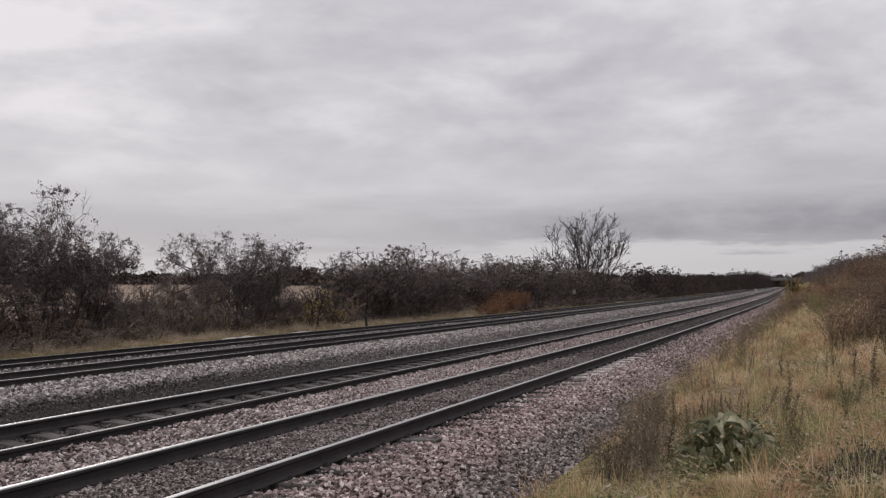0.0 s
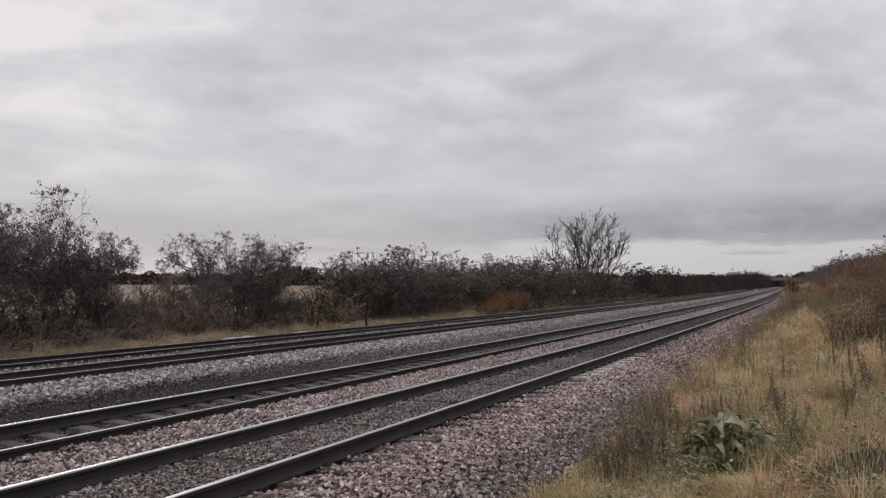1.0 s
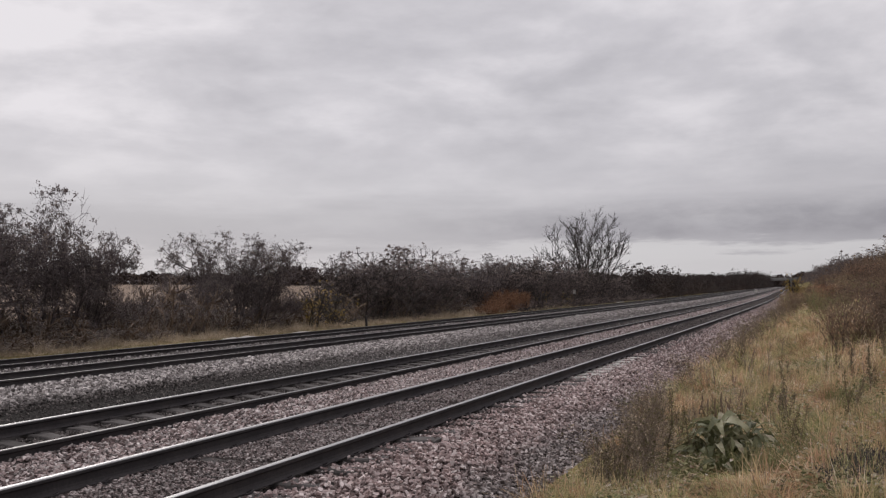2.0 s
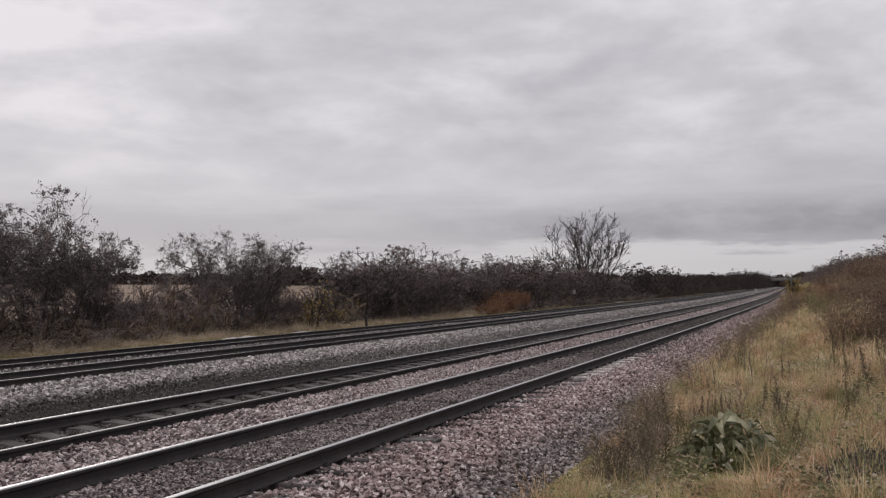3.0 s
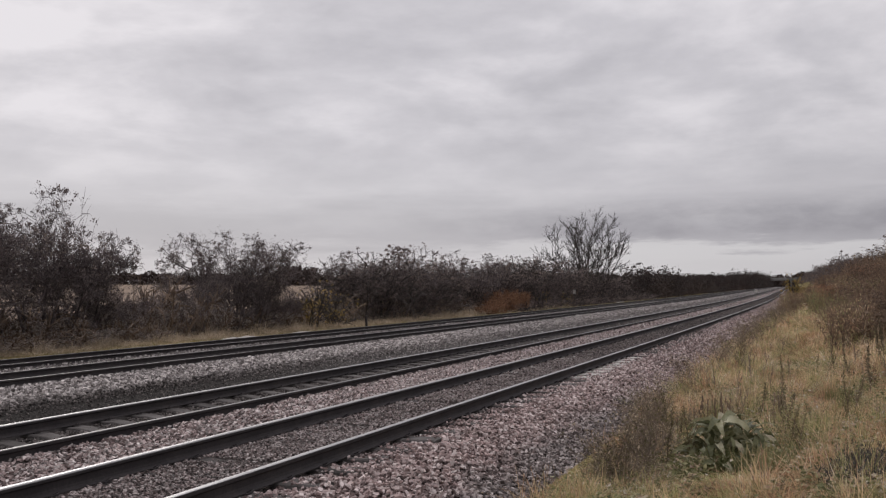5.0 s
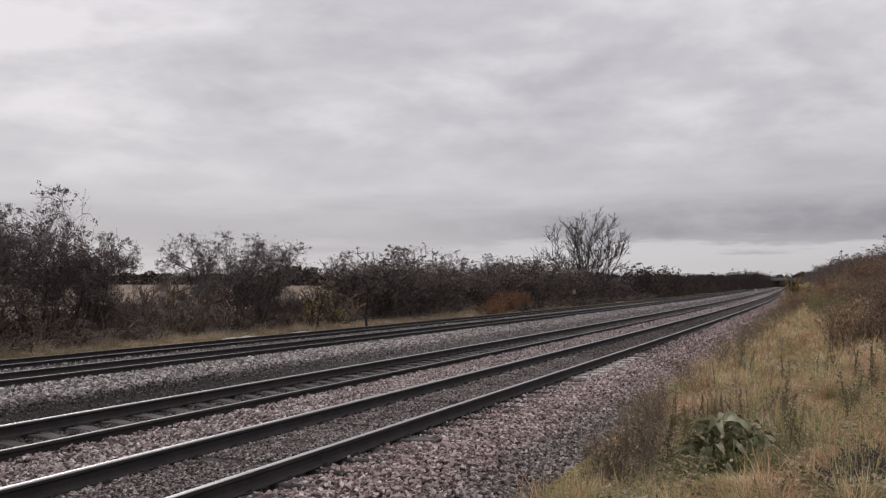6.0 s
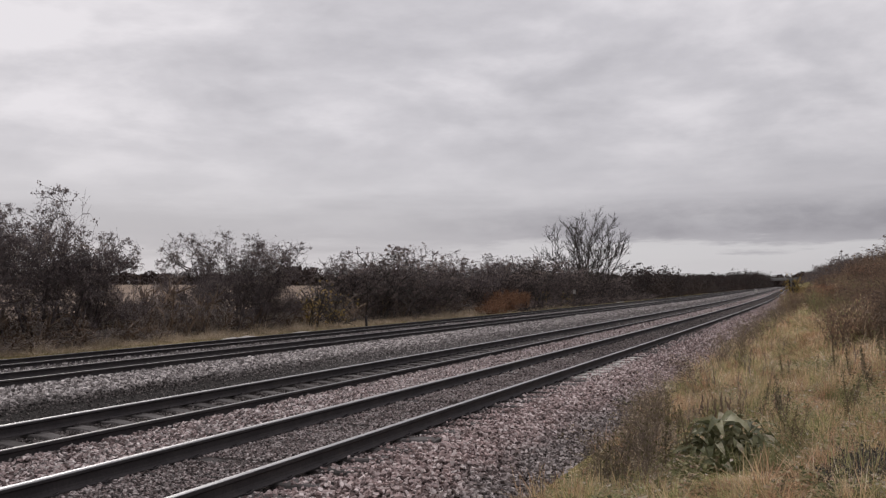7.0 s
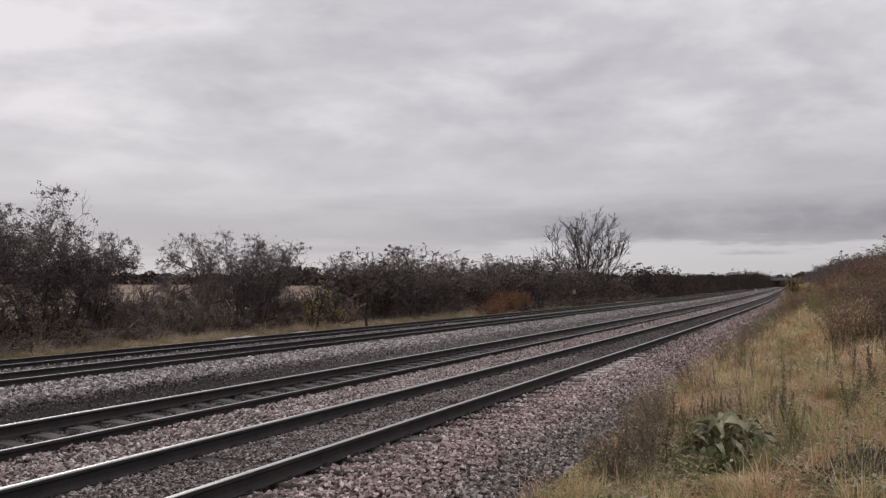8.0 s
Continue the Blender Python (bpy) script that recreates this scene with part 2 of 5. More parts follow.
M_HEDGE = material("sere hedge leaves", leafy([(0.0, (0.1, 0.082, 0.083)), (0.45, (0.175, 0.145, 0.143)), (0.75, (0.23, 0.188, 0.176)), (1.0, (0.32, 0.265, 0.23))]), 0.85, spec=0.1, thin=0.15)
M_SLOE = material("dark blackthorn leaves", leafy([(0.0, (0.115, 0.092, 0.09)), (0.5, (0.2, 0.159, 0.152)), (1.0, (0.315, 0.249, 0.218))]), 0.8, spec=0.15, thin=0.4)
M_YELLOW = material("yellowing leaves", leafy([(0.0, (0.17, 0.135, 0.045)), (0.5, (0.34, 0.235, 0.08)), (1.0, (0.5, 0.335, 0.115))]), 0.8, spec=0.15, thin=0.4)
M_ORANGE = material("orange dead bracken", leafy([(0.0, (0.12, 0.069, 0.047)), (0.5, (0.265, 0.145, 0.088)), (1.0, (0.38, 0.22, 0.14))]), 0.85, spec=0.1, thin=0.4)
M_RUSSET = material("russet dead willowherb", leafy([(0.0, (0.085, 0.062, 0.05)), (0.4, (0.165, 0.116, 0.088)), (0.75, (0.24, 0.16, 0.112)), (1.0, (0.32, 0.245, 0.17))]), 0.9, spec=0.1, thin=0.4)
STRAW = [(0.0, (0.12, 0.12, 0.06)), (0.2, (0.36, 0.34, 0.17)), (0.42, (0.62, 0.48, 0.28)), (0.65, (0.74, 0.56, 0.36)), (0.85, (0.79, 0.57, 0.4)), (1.0, (0.82, 0.72, 0.58))]


def bank_look(n, o):
    """Straw grass with drifts of green, of russet and of dead dark growth."""
    p = place(n)
    f = island(n)
    g = n.math("FRACT", n.math("MULTIPLY", f, 7.31))
    d = n.math("ADD", n.math("SUBTRACT", n.noise(p, 0.8, 3), 0.5), n.math("MULTIPLY", n.math("SUBTRACT", n.noise(p, 3.4, 2), 0.5), 0.6))
    c = n.ramp(n.math("ADD", n.math("ADD", n.math("MULTIPLY", f, 0.75), n.math("MULTIPLY", d, 2.2)), 0.125), STRAW)
    for size, shift, a, stops in ((1.5, (7.3, 1.1, 0.0), 0.49, [(0.0, (0.19, 0.205, 0.085)), (0.5, (0.42, 0.41, 0.19)), (1.0, (0.62, 0.57, 0.31))]),
                                  (1.5, (3.9, 8.2, 4.0), 0.51, [(0.0, (0.25, 0.165, 0.11)), (0.5, (0.53, 0.32, 0.2)), (1.0, (0.68, 0.45, 0.3))]),
                                  (2.0, (0.4, 5.6, 9.0), 0.6, [(0.0, (0.1, 0.085, 0.065)), (0.6, (0.25, 0.21, 0.16)), (1.0, (0.42, 0.35, 0.27))])):
        q = n.add("ShaderNodeVectorMath", {0: p, 1: shift}, operation="ADD").outputs[0]
        m = n.math("ADD", n.noise(q, size, 4), n.math("MULTIPLY", n.math("SUBTRACT", g, 0.5), 0.16))
        c = n.mix(n.remap(m, a, a + 0.05), c, n.ramp(f, stops))
    return {"Base Color": c}


M_GRASS = material("autumn straw grass", bank_look, 0.85, spec=0.15, thin=0.4)
M_VERGE = material("bleached verge grass", leafy([(0.0, (0.22, 0.185, 0.135)), (0.5, (0.47, 0.375, 0.27)), (1.0, (0.66, 0.55, 0.43))], 0.6), 0.9, spec=0.1, thin=0.4)
M_OLIVE = material("olive seeding weed", leafy([(0.0, (0.09, 0.082, 0.045)), (0.5, (0.19, 0.165, 0.09)), (1.0, (0.31, 0.26, 0.15))]), 0.9, spec=0.1, thin=0.4)
M_FARWOOD = material("far woodland", leafy([(0.0, (0.04, 0.032, 0.03)), (0.6, (0.08, 0.062, 0.057)), (1.0, (0.12, 0.095, 0.08))], 0.05), 0.95, spec=0.05)
M_UNDER = material("grey-brown undergrowth", leafy([(0.0, (0.19, 0.165, 0.158)), (0.5, (0.35, 0.303, 0.283)), (0.85, (0.46, 0.4, 0.362)), (1.0, (0.58, 0.515, 0.46))], 0.7), 0.9, spec=0.1, thin=0.4)
M_GREEN = material("fresh green grass", leafy([(0.0, (0.11, 0.125, 0.055)), (0.5, (0.22, 0.225, 0.105)), (1.0, (0.42, 0.36, 0.2))], 2.0), 0.8, spec=0.2, thin=0.4)
M_DARKLEAF = material("dark bramble leaf", leafy([(0.0, (0.05, 0.046, 0.046)), (0.5, (0.085, 0.078, 0.076)), (1.0, (0.14, 0.125, 0.115))]), 0.8, spec=0.15)
M_WEED = material("pale brown dry weed", leafy([(0.0, (0.13, 0.105, 0.088)), (0.5, (0.25, 0.2, 0.165)), (1.0, (0.36, 0.29, 0.23))]), 0.9, spec=0.1, thin=0.4)
M_STALK = material("dead brown weed stalk", leafy([(0.0, (0.08, 0.06, 0.046)), (0.5, (0.165, 0.122, 0.093)), (1.0, (0.27, 0.2, 0.145))]), 0.9, spec=0.1)
M_DOCK = material("olive-brown dock seed", leafy([(0.0, (0.085, 0.077, 0.05)), (0.5, (0.175, 0.15, 0.1)), (1.0, (0.29, 0.24, 0.16))]), 0.9, spec=0.1)
M_BROAD = material("grey-green broad leaf", leaf_look, 0.55, spec=0.35, thin=0.3)


# ---------------------------------------------------------------- mesh helpers
def mesh_of(name, verts, faces, mats, smooth=False, slots=None):
    me = bpy.data.meshes.new(name)
    me.from_pydata([tuple(v) for v in verts], [], [tuple(f) for f in faces])
    for m in mats:
        me.materials.append(m)
    if slots is not None:
        me.polygons.foreach_set("material_index", np.asarray(slots, dtype=np.int32))
    me.polygons.foreach_set("use_smooth", np.full(len(me.polygons), smooth))
    me.update()
    return me


def big_mesh(name, verts, faces, mat, smooth=False):
    """A mesh from arrays: verts (n, 3), faces (m, 3 or 4)."""
    me = bpy.data.meshes.new(name)
    k = faces.shape[1]
    me.vertices.add(len(verts))
    me.vertices.foreach_set("co", np.ascontiguousarray(verts, dtype=np.float32).ravel())
    me.loops.add(faces.size)
    me.loops.foreach_set("vertex_index", np.ascontiguousarray(faces, dtype=np.int32).ravel())
    me.polygons.add(len(faces))
    me.polygons.foreach_set("loop_start", np.arange(len(faces), dtype=np.int32) * k)
    me.polygons.foreach_set("loop_total", np.full(len(faces), k, dtype=np.int32))
    me.polygons.foreach_set("use_smooth", np.full(len(faces), smooth))
    me.materials.append(mat)
    me.update(calc_edges=True)
    return me


def data_part(name, me, parent, label=""):
    ob = new(name, me)
    ob.parent = parent
    return tagged(ob, label)


def part(name, bm, mat, parent, label=""):
    me = bpy.data.meshes.new(name)
    bm.to_mesh(me)
    bm.free()
    me.materials.append(mat)
    return data_part(name, me, parent, label)


def box(bm, size, at, bevel=0.0, turn=(0, 0, 0)):
    m = pose(*at, *turn) @ Matrix.Diagonal((*size, 1))
    g = bmesh.ops.create_cube(bm, size=1.0, matrix=m)
    if bevel:
        es = list({e for v in g["verts"] for e in v.link_edges})
        bmesh.ops.bevel(bm, geom=es, offset=bevel, segments=1, affect="EDGES")
    return bm


# ---------------------------------------------------------------- the lie of the land
GAUGE = 1.505
RAILS = {"fast_near": (-4.676, 0.0), "fast_far": (-8.086, -0.089), "slow_near": (-15.936, -0.258), "slow_far": (-19.346, -0.258)}


def bend(y):
    """How far the line has curved to the left at y."""
    y = np.asarray(y, dtype=float)
    return -1.2e-4 * np.clip(y - 20, 0, 140) ** 2 - 0.0336 * np.clip(y - 160, 0, None)


def step(v, a, b):
    u = np.clip((v - a) / (b - a), 0, 1)
    return u * u * (3 - 2 * u)


def bed_height(t):
    """The ballast's top across the line; t is the distance from the camera's own line along the railway."""
    return np.interp(t, [-22.6, -21.9, -20.9, -20.85, -19.3, -19.2, -17.55, -17.4, -15.95, -15.6, -14.2, -12.6, -10.2, -9.62, -9.55, -8.15, -8.0, -7.2, -6.3, -6.1, -4.75, -4.6, -4.1, -3.75, -2.75, -2.5],
                     [-0.66, -0.46, -0.44, -0.46, -0.46, -0.37, -0.37, -0.44, -0.44, -0.43, -0.5, -0.6, -0.5, -0.4, -0.31, -0.31, -0.2, -0.17, -0.185, -0.162, -0.162, -0.222, -0.2, -0.23, -0.6, -0.7])


def land(x, y):
    """Height of the ground."""
    x, y = np.asarray(x, dtype=float), np.asarray(y, dtype=float)
    t = x - bend(y)
    under = np.where(t < -12, -0.85, -0.8)
    slope = 0.15 + 0.25 * step(y, 9, 45)
    bank = -0.52 + np.clip(t + 2.75, 0, 9.5) * slope
    field = -0.42 + 5.2 * step(-t, 20, 260) + 3.0 * step(-t, 260, 900)
    z = np.where(t > -2.75, bank, np.where(t < -22.3, field, under))
    z = np.where((t <= -2.75) & (t > -3.3), -0.8 + (t + 3.3) / 0.55 * 0.28, z)
    wob = 0.06 * np.sin(x * 1.9 + 0.6 * np.sin(y * 0.7)) * np.sin(y * 1.3 + x) * (t > -2.6)
    return z + wob


def make_ground():
    xs = np.unique(np.concatenate([-np.geomspace(30, 4400, 34), np.linspace(-30, -21, 19), np.linspace(-21, -4, 8), np.linspace(-3.6, 9, 64), np.geomspace(9.5, 4400, 26)]))
    ys = np.unique(np.concatenate([-np.geomspace(4, 4400, 18), np.linspace(-3, 45, 140), np.geomspace(46, 4400, 90)]))
    gx, gy = np.meshgrid(xs, ys)
    gx = gx + bend(np.minimum(gy, 1100)) * np.exp(-np.abs(gx) / 120)
    v = np.stack([gx, gy, land(gx, gy)], -1).reshape(-1, 3)
    w = len(xs)
    i = (np.arange(len(ys) - 1)[:, None] * w + np.arange(w - 1)[None]).ravel()
    f = np.stack([i, i + 1, i + w + 1, i + w], 1)
    tagged(new("ground", big_mesh("ground", v, f, M_GROUND, True)), "autumn grassland beside the railway with a stubble field", "ground", kind="structure")


def make_bed():
    ts = np.concatenate([[-22.6, -22.2], np.linspace(-21.9, -14, 60), np.linspace(-13.8, -4.1, 90), np.linspace(-3.95, -2.5, 14)])
    ys = np.unique(np.concatenate([np.linspace(-30, 60, 260), np.geomspace(60, 1150, 120)]))
    gt, gy = np.meshgrid(ts, ys)
    z = bed_height(gt) + rng.normal(0, 0.01, gt.shape) - 0.03 * (gy < 44)
    v = np.stack([gt + bend(gy), gy, z], -1).reshape(-1, 3)
    w = len(ts)
    i = (np.arange(len(ys) - 1)[:, None] * w + np.arange(w - 1)[None]).ravel()
    f = np.stack([i, i + 1, i + w + 1, i + w], 1)
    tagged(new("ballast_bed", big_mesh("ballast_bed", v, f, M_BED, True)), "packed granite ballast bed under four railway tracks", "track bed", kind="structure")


make_ground()
make_bed()


# ---------------------------------------------------------------- rails and sleepers
def make_rail(x, z, crown_faces, bright, label):
    half = [(0.0, 0.0), (0.024, -0.001), (0.033, -0.006), (0.0355, -0.014), (0.0345, -0.038), (0.02, -0.048), (0.0085, -0.058), (0.008, -0.115), (0.018, -0.135), (0.066, -0.148), (0.07, -0.151), (0.07, -0.159)]
    ring = half + [(-a, b) for a, b in half[:0:-1]]
    ys = np.unique(np.concatenate([[-30.0], np.linspace(0, 130, 53), np.geomspace(131, 1150, 70)]))
    e = tagged(new("rail"), label, "rail", "running rails")
    k = len(ring)
    verts = [(x + float(bend(y)) + a, float(y), z + b) for y in ys for a, b in ring]
    body, crown = [], []
    for j in range(len(ys) - 1):
        for i in range(k):
            a, b = j * k + i, j * k + (i + 1) % k
            (crown if i % k in crown_faces else body).append((a, b, b + k, a + k))
    body += [tuple(range(k))[::-1], tuple((len(ys) - 1) * k + i for i in range(k))]
    data_part("rail_body", mesh_of("rail_body", verts, body, [M_RUST]), e)
    used = sorted({i for f in crown for i in f})
    back = {v: i for i, v in enumerate(used)}
    data_part("running_surface", mesh_of("running_surface", [verts[i] for i in used], [tuple(back[i] for i in f) for f in crown], [M_BRIGHT if bright else M_DULL]), e, "wheel-worn top of the rail")


for key, (x, z) in RAILS.items():
    for dx in (0.0, -GAUGE):
        # wheels also polish the flank that faces the other rail
        faces = (0, 1, 20, 21, 22) if dx == 0.0 else (0, 1, 2, 21, 22)
        if "fast" in key and (key, dx) != ("fast_far", 0.0):
            make_rail(x + dx, z, faces, True, "rusty steel running rail with a polished bright head on concrete sleepers")
        else:
            make_rail(x + dx, z, (0, 1, 21, 22), False, "rusty steel running rail with a dull worn head on concrete sleepers")


def sleeper_body():
    bm = bmesh.new()
    # prestressed concrete: deep at the rail seats, dished in the middle
    prof = [(-1.25, 0.0), (-1.15, 0.004), (-0.5, 0.0), (-0.25, -0.03), (0.25, -0.03), (0.5, 0.0), (1.15, 0.004), (1.25, 0.0)]
    rows = []
    for x, top in prof:
        rows.append([bm.verts.new((x, y, zz)) for y, zz in ((-0.14, -0.2), (-0.125, top - 0.015), (-0.11, top), (0.11, top), (0.125, top - 0.015), (0.14, -0.2))])
    for a, b in zip(rows, rows[1:]):
        for i in range(5):
            bm.faces.new((a[i], a[i + 1], b[i + 1], b[i]))
    bm.faces.new(rows[0]), bm.faces.new(rows[-1][::-1])
    bmesh.ops.recalc_face_normals(bm, faces=bm.faces)
    return bm


def clip_mesh():
    """A sprung steel rail clip: a bent bar."""
    path = [(0.0, -0.05, 0.012), (0.035, -0.05, 0.02), (0.06, -0.02, 0.035), (0.05, 0.02, 0.045), (0.015, 0.035, 0.035), (-0.02, 0.02, 0.018), (-0.03, -0.015, 0.012)]
    bm = bmesh.new()
    rings = []
    for i, p in enumerate(path):
        a, b = Vector(path[max(i - 1, 0)]), Vector(path[min(i + 1, len(path) - 1)])
        q = (b - a).to_track_quat("Z", "Y")
        rings.append([bm.verts.new(Vector(p) + q @ Vector((0.011 * math.cos(t), 0.011 * math.sin(t), 0))) for t in (0.8, 2.4, 3.9, 5.5)])
    for a, b in zip(rings, rings[1:]):
        for i in range(4):
            bm.faces.new((a[i], a[(i + 1) % 4], b[(i + 1) % 4], b[i]))
    bm.faces.new(rings[0][::-1]), bm.faces.new(rings[-1])
    return bm


def make_sleepers():
    def base(clips, mat, label):
        e = new("concrete_sleeper")
        tagged(e, label, "sleeper", "sleepers under the rails")
        part("body", sleeper_body(), mat, e)
        if clips:
            for sx in (-GAUGE / 2, GAUGE / 2):
                for side in (-1, 1):
                    c = part("rail_clip", clip_mesh(), M_RUST, e, "rusty sprung steel clip")
                    c.matrix_local = pose(sx + side * 0.085, 0, 0.0, 0, 0, 0 if side > 0 else 180)
                    p = part("insulator", box(bmesh.new(), (0.03, 0.1, 0.02), (0, 0, 0), 0.004), M_RUST, e)
                    p.matrix_local = pose(sx + side * 0.084, 0, 0.008)
        return e
    # second kind: light on the sleeper tops is put into a paler concrete colour
    old, fresh = "weathered concrete sleeper half buried in the ballast", "concrete sleeper with bare ends in the ballast, coloured pale for its lit top"
    rich, poor, pale = base(True, M_CONCRETE, old), base(False, M_CONCRETE, old), base(True, M_PALE, fresh)
    for key, (x, z) in RAILS.items():
        near = key in ("fast_near", "fast_far")
        y0, y1 = {"fast_near": (-8.0, 75), "fast_far": (-8.0, 75), "slow_near": (11, 45), "slow_far": (15, 45)}[key]
        off = {"fast_near": 0.31, "fast_far": 8.69 % 0.65, "slow_near": 0.2, "slow_far": 0.45}[key]
        for k in range(int(y0 / 0.65), int(y1 / 0.65)):
            y = off + 0.65 * k
            b = float(bend(y))
            turn = math.degrees(math.atan2(-(float(bend(y + 1)) - b), 1.0))
            m = pose(x - GAUGE / 2 + b, y + random.uniform(-0.015, 0.015), z - 0.17, 0, 0, turn + random.uniform(-0.5, 0.5))
            src = rich if near and 4 < y < 32 else poor
            # the stretch whose lit tops are coloured in
            if key == "fast_near" and 17.3 < y < 23.2:
                src = pale
            copy_thing(src, m)
    for e in (rich, poor, pale):
        for o in (*e.children_recursive, e):
            bpy.data.objects.remove(o)


make_sleepers()


# ---------------------------------------------------------------- ballast stones
def rock_shapes(count):
    out = []
    cube = np.array([[a, b, c] for a in (-1, 1) for b in (-1, 1) for c in (-1, 1)], dtype=float)
    for _ in range(count):
        s = cube * rng.uniform(0.7, 1.0, 3) + rng.uniform(-0.4, 0.4, (8, 3))
        out.append(s * (rng.uniform(1.1, 1.6), rng.uniform(0.75, 1.05), rng.uniform(0.45, 0.75)))
    return np.array(out)


CUBE = np.array([[0, 1, 3, 2], [4, 6, 7, 5], [0, 4, 5, 1], [2, 3, 7, 6], [0, 2, 6, 4], [1, 5, 7, 3]])
ROCKS = rock_shapes(40)
OCTA = np.array([[0, 2, 4], [2, 1, 4], [1, 3, 4], [3, 0, 4], [2, 0, 5], [1, 2, 5], [3, 1, 5], [0, 3, 5]])
CHIPS = np.array([[1, 0, 0], [-1, 0, 0], [0, 1, 0], [0, -1, 0], [0, 0, 1], [0, 0, -1]], dtype=float) * rng.uniform(0.8, 1.3, (40, 6, 1)) + rng.uniform(-0.3, 0.3, (40, 6, 3))
CHIPS *= rng.uniform(0.6, 1.4, (40, 1, 3))


def turns(n):
    """Turns that leave a stone lying roughly on its flat side."""
    yaw, tip, side = rng.uniform(0, 2 * np.pi, n) / 2, rng.normal(0, 0.45, n) / 2, rng.normal(0, 0.45, n) / 2
    cy, sy, cp, sp, cr, sr = np.cos(yaw), np.sin(yaw), np.cos(tip), np.sin(tip), np.cos(side), np.sin(side)
    w, x, y, z = cr * cp * cy + sr * sp * sy, sr * cp * cy - cr * sp * sy, cr * sp * cy + sr * cp * sy, cr * cp * sy - sr * sp * cy
    return np.stack([1 - 2 * (y * y + z * z), 2 * (x * y - z * w), 2 * (x * z + y * w), 2 * (x * y + z * w), 1 - 2 * (x * x + z * z), 2 * (y * z - x * w), 2 * (x * z - y * w), 2 * (y * z + x * w), 1 - 2 * (x * x + y * y)], 1).reshape(n, 3, 3)


def stones(t, y, size, fine):
    """Stones lying on the bed, clear of the rails."""
    keep = np.ones(len(t), bool)
    floor = bed_height(t)
    for x, z in RAILS.values():
        for dx in (0.0, -GAUGE):
            keep &= np.abs(t - x - dx) > 0.075
        u = t - x + GAUGE / 2
        off = {-4.676: 0.31, -8.086: 8.69 % 0.65, -15.936: 0.2, -19.346: 0.45}[x]
        over = (np.abs((y - off + 0.325) % 0.65 - 0.325) < 0.13) & (np.abs(u) < 1.27)
        # most sleepers of the near line lie under stones, some are bare
        own = np.abs(np.sin(12.9898 * np.round((y - off) / 0.65) + 4.1 * (u > 0.75) + 2.3 * (u < -0.75)) * 43758.5453) % 1.0
        bare = np.where(own > 0.74, 0.85, 0.06) if x == -4.676 else np.full(len(t), 0.86 if x == -8.086 else 0.4)
        bare = np.where((x == -4.676) & (u > 0.85) & (y > 16.5) & (y < 23.5), 0.78, bare)
        gone = rng.random(len(t)) < bare
        keep &= ~(over & gone)
        floor = np.where(over & ~gone & (x == -4.676), np.maximum(floor, z - 0.18), floor)
    keep &= ~((t > -14.1) & (t < -9.7) & (rng.random(len(t)) < np.where(t > -13.3, 0.9, 0.5)))
    # small stuff trodden flat in the near four-foot
    size = np.where((t > -6.15) & (t < -4.7), size * 0.68, size)
    t, y, size, floor = t[keep], y[keep], size[keep], floor[keep]
    n = len(t)
    z = floor + rng.uniform(-0.5, np.where((t < -16.3) | ((t > -6.15) & (t < -4.7)), 0.2, 0.7), n) * size
    shapes, faces = (ROCKS, CUBE) if fine else (CHIPS, OCTA)
    v = shapes[rng.integers(0, len(shapes), n)] * (size / 2)[:, None, None]
    v = np.einsum("nij,nkj->nki", turns(n), v)
    v += np.stack([t + bend(y), y, z], 1)[:, None, :]
    f = faces[None] + (np.arange(n) * shapes.shape[1])[:, None, None]
    return v.reshape(-1, 3), f.reshape(-1, f.shape[2])


def make_stones():
    def scatter(t0, t1, y0, y1, per, low, high):
        n = int((t1 - t0) * (y1 - y0) * per)
        t, y = rng.uniform(t0, t1, n), rng.uniform(y0, y1, n)
        k = y > -0.88 * t - 0.6
        return t[k], y[k], rng.uniform(low, high, k.sum())
    def around(t0, t1, y0, y1, per, low, high):
        n = int((t1 - t0) * (y1 - y0) * per)
        return rng.uniform(t0, t1, n), rng.uniform(y0, y1, n), rng.uniform(low, high, n)
    near = [scatter(-4.2, -2.6, 6, 22, 1150, 0.022, 0.046), scatter(-9.8, -4.2, 5, 22, 1000, 0.02, 0.04), scatter(-16.0, -13.8, 12, 45, 330, 0.04, 0.075)]
    far = [around(-10.0, -2.6, -8, 5.5, 190, 0.045, 0.075), scatter(-14.5, -9.8, 7, 22, 520, 0.03, 0.052), scatter(-15.2, -2.6, 22, 42, 330, 0.032, 0.058), scatter(-22.3, -14.5, 12, 42, 130, 0.045, 0.075), scatter(-22.5, -20.8, 12, 42, 110, 0.05, 0.08), scatter(-22.5, -15.2, 42, 120, 50, 0.06, 0.095), scatter(-15.2, -2.6, 42, 75, 110, 0.05, 0.08), scatter(-15.2, -2.6, 75, 190, 36, 0.065, 0.1)]
    for zones, fine, label in ((near, True, "loose angular pinkish-grey granite ballast stones around the rails"), (far, False, "granite ballast stones further along the track")):
        t, y, s = (np.concatenate(a) for a in zip(*zones))
        v, f = stones(t, y, s, fine)
        tagged(new("ballast_stones", big_mesh("ballast_stones", v, f, M_STONE)), label, "ballast", kind="stuff")


make_stones()


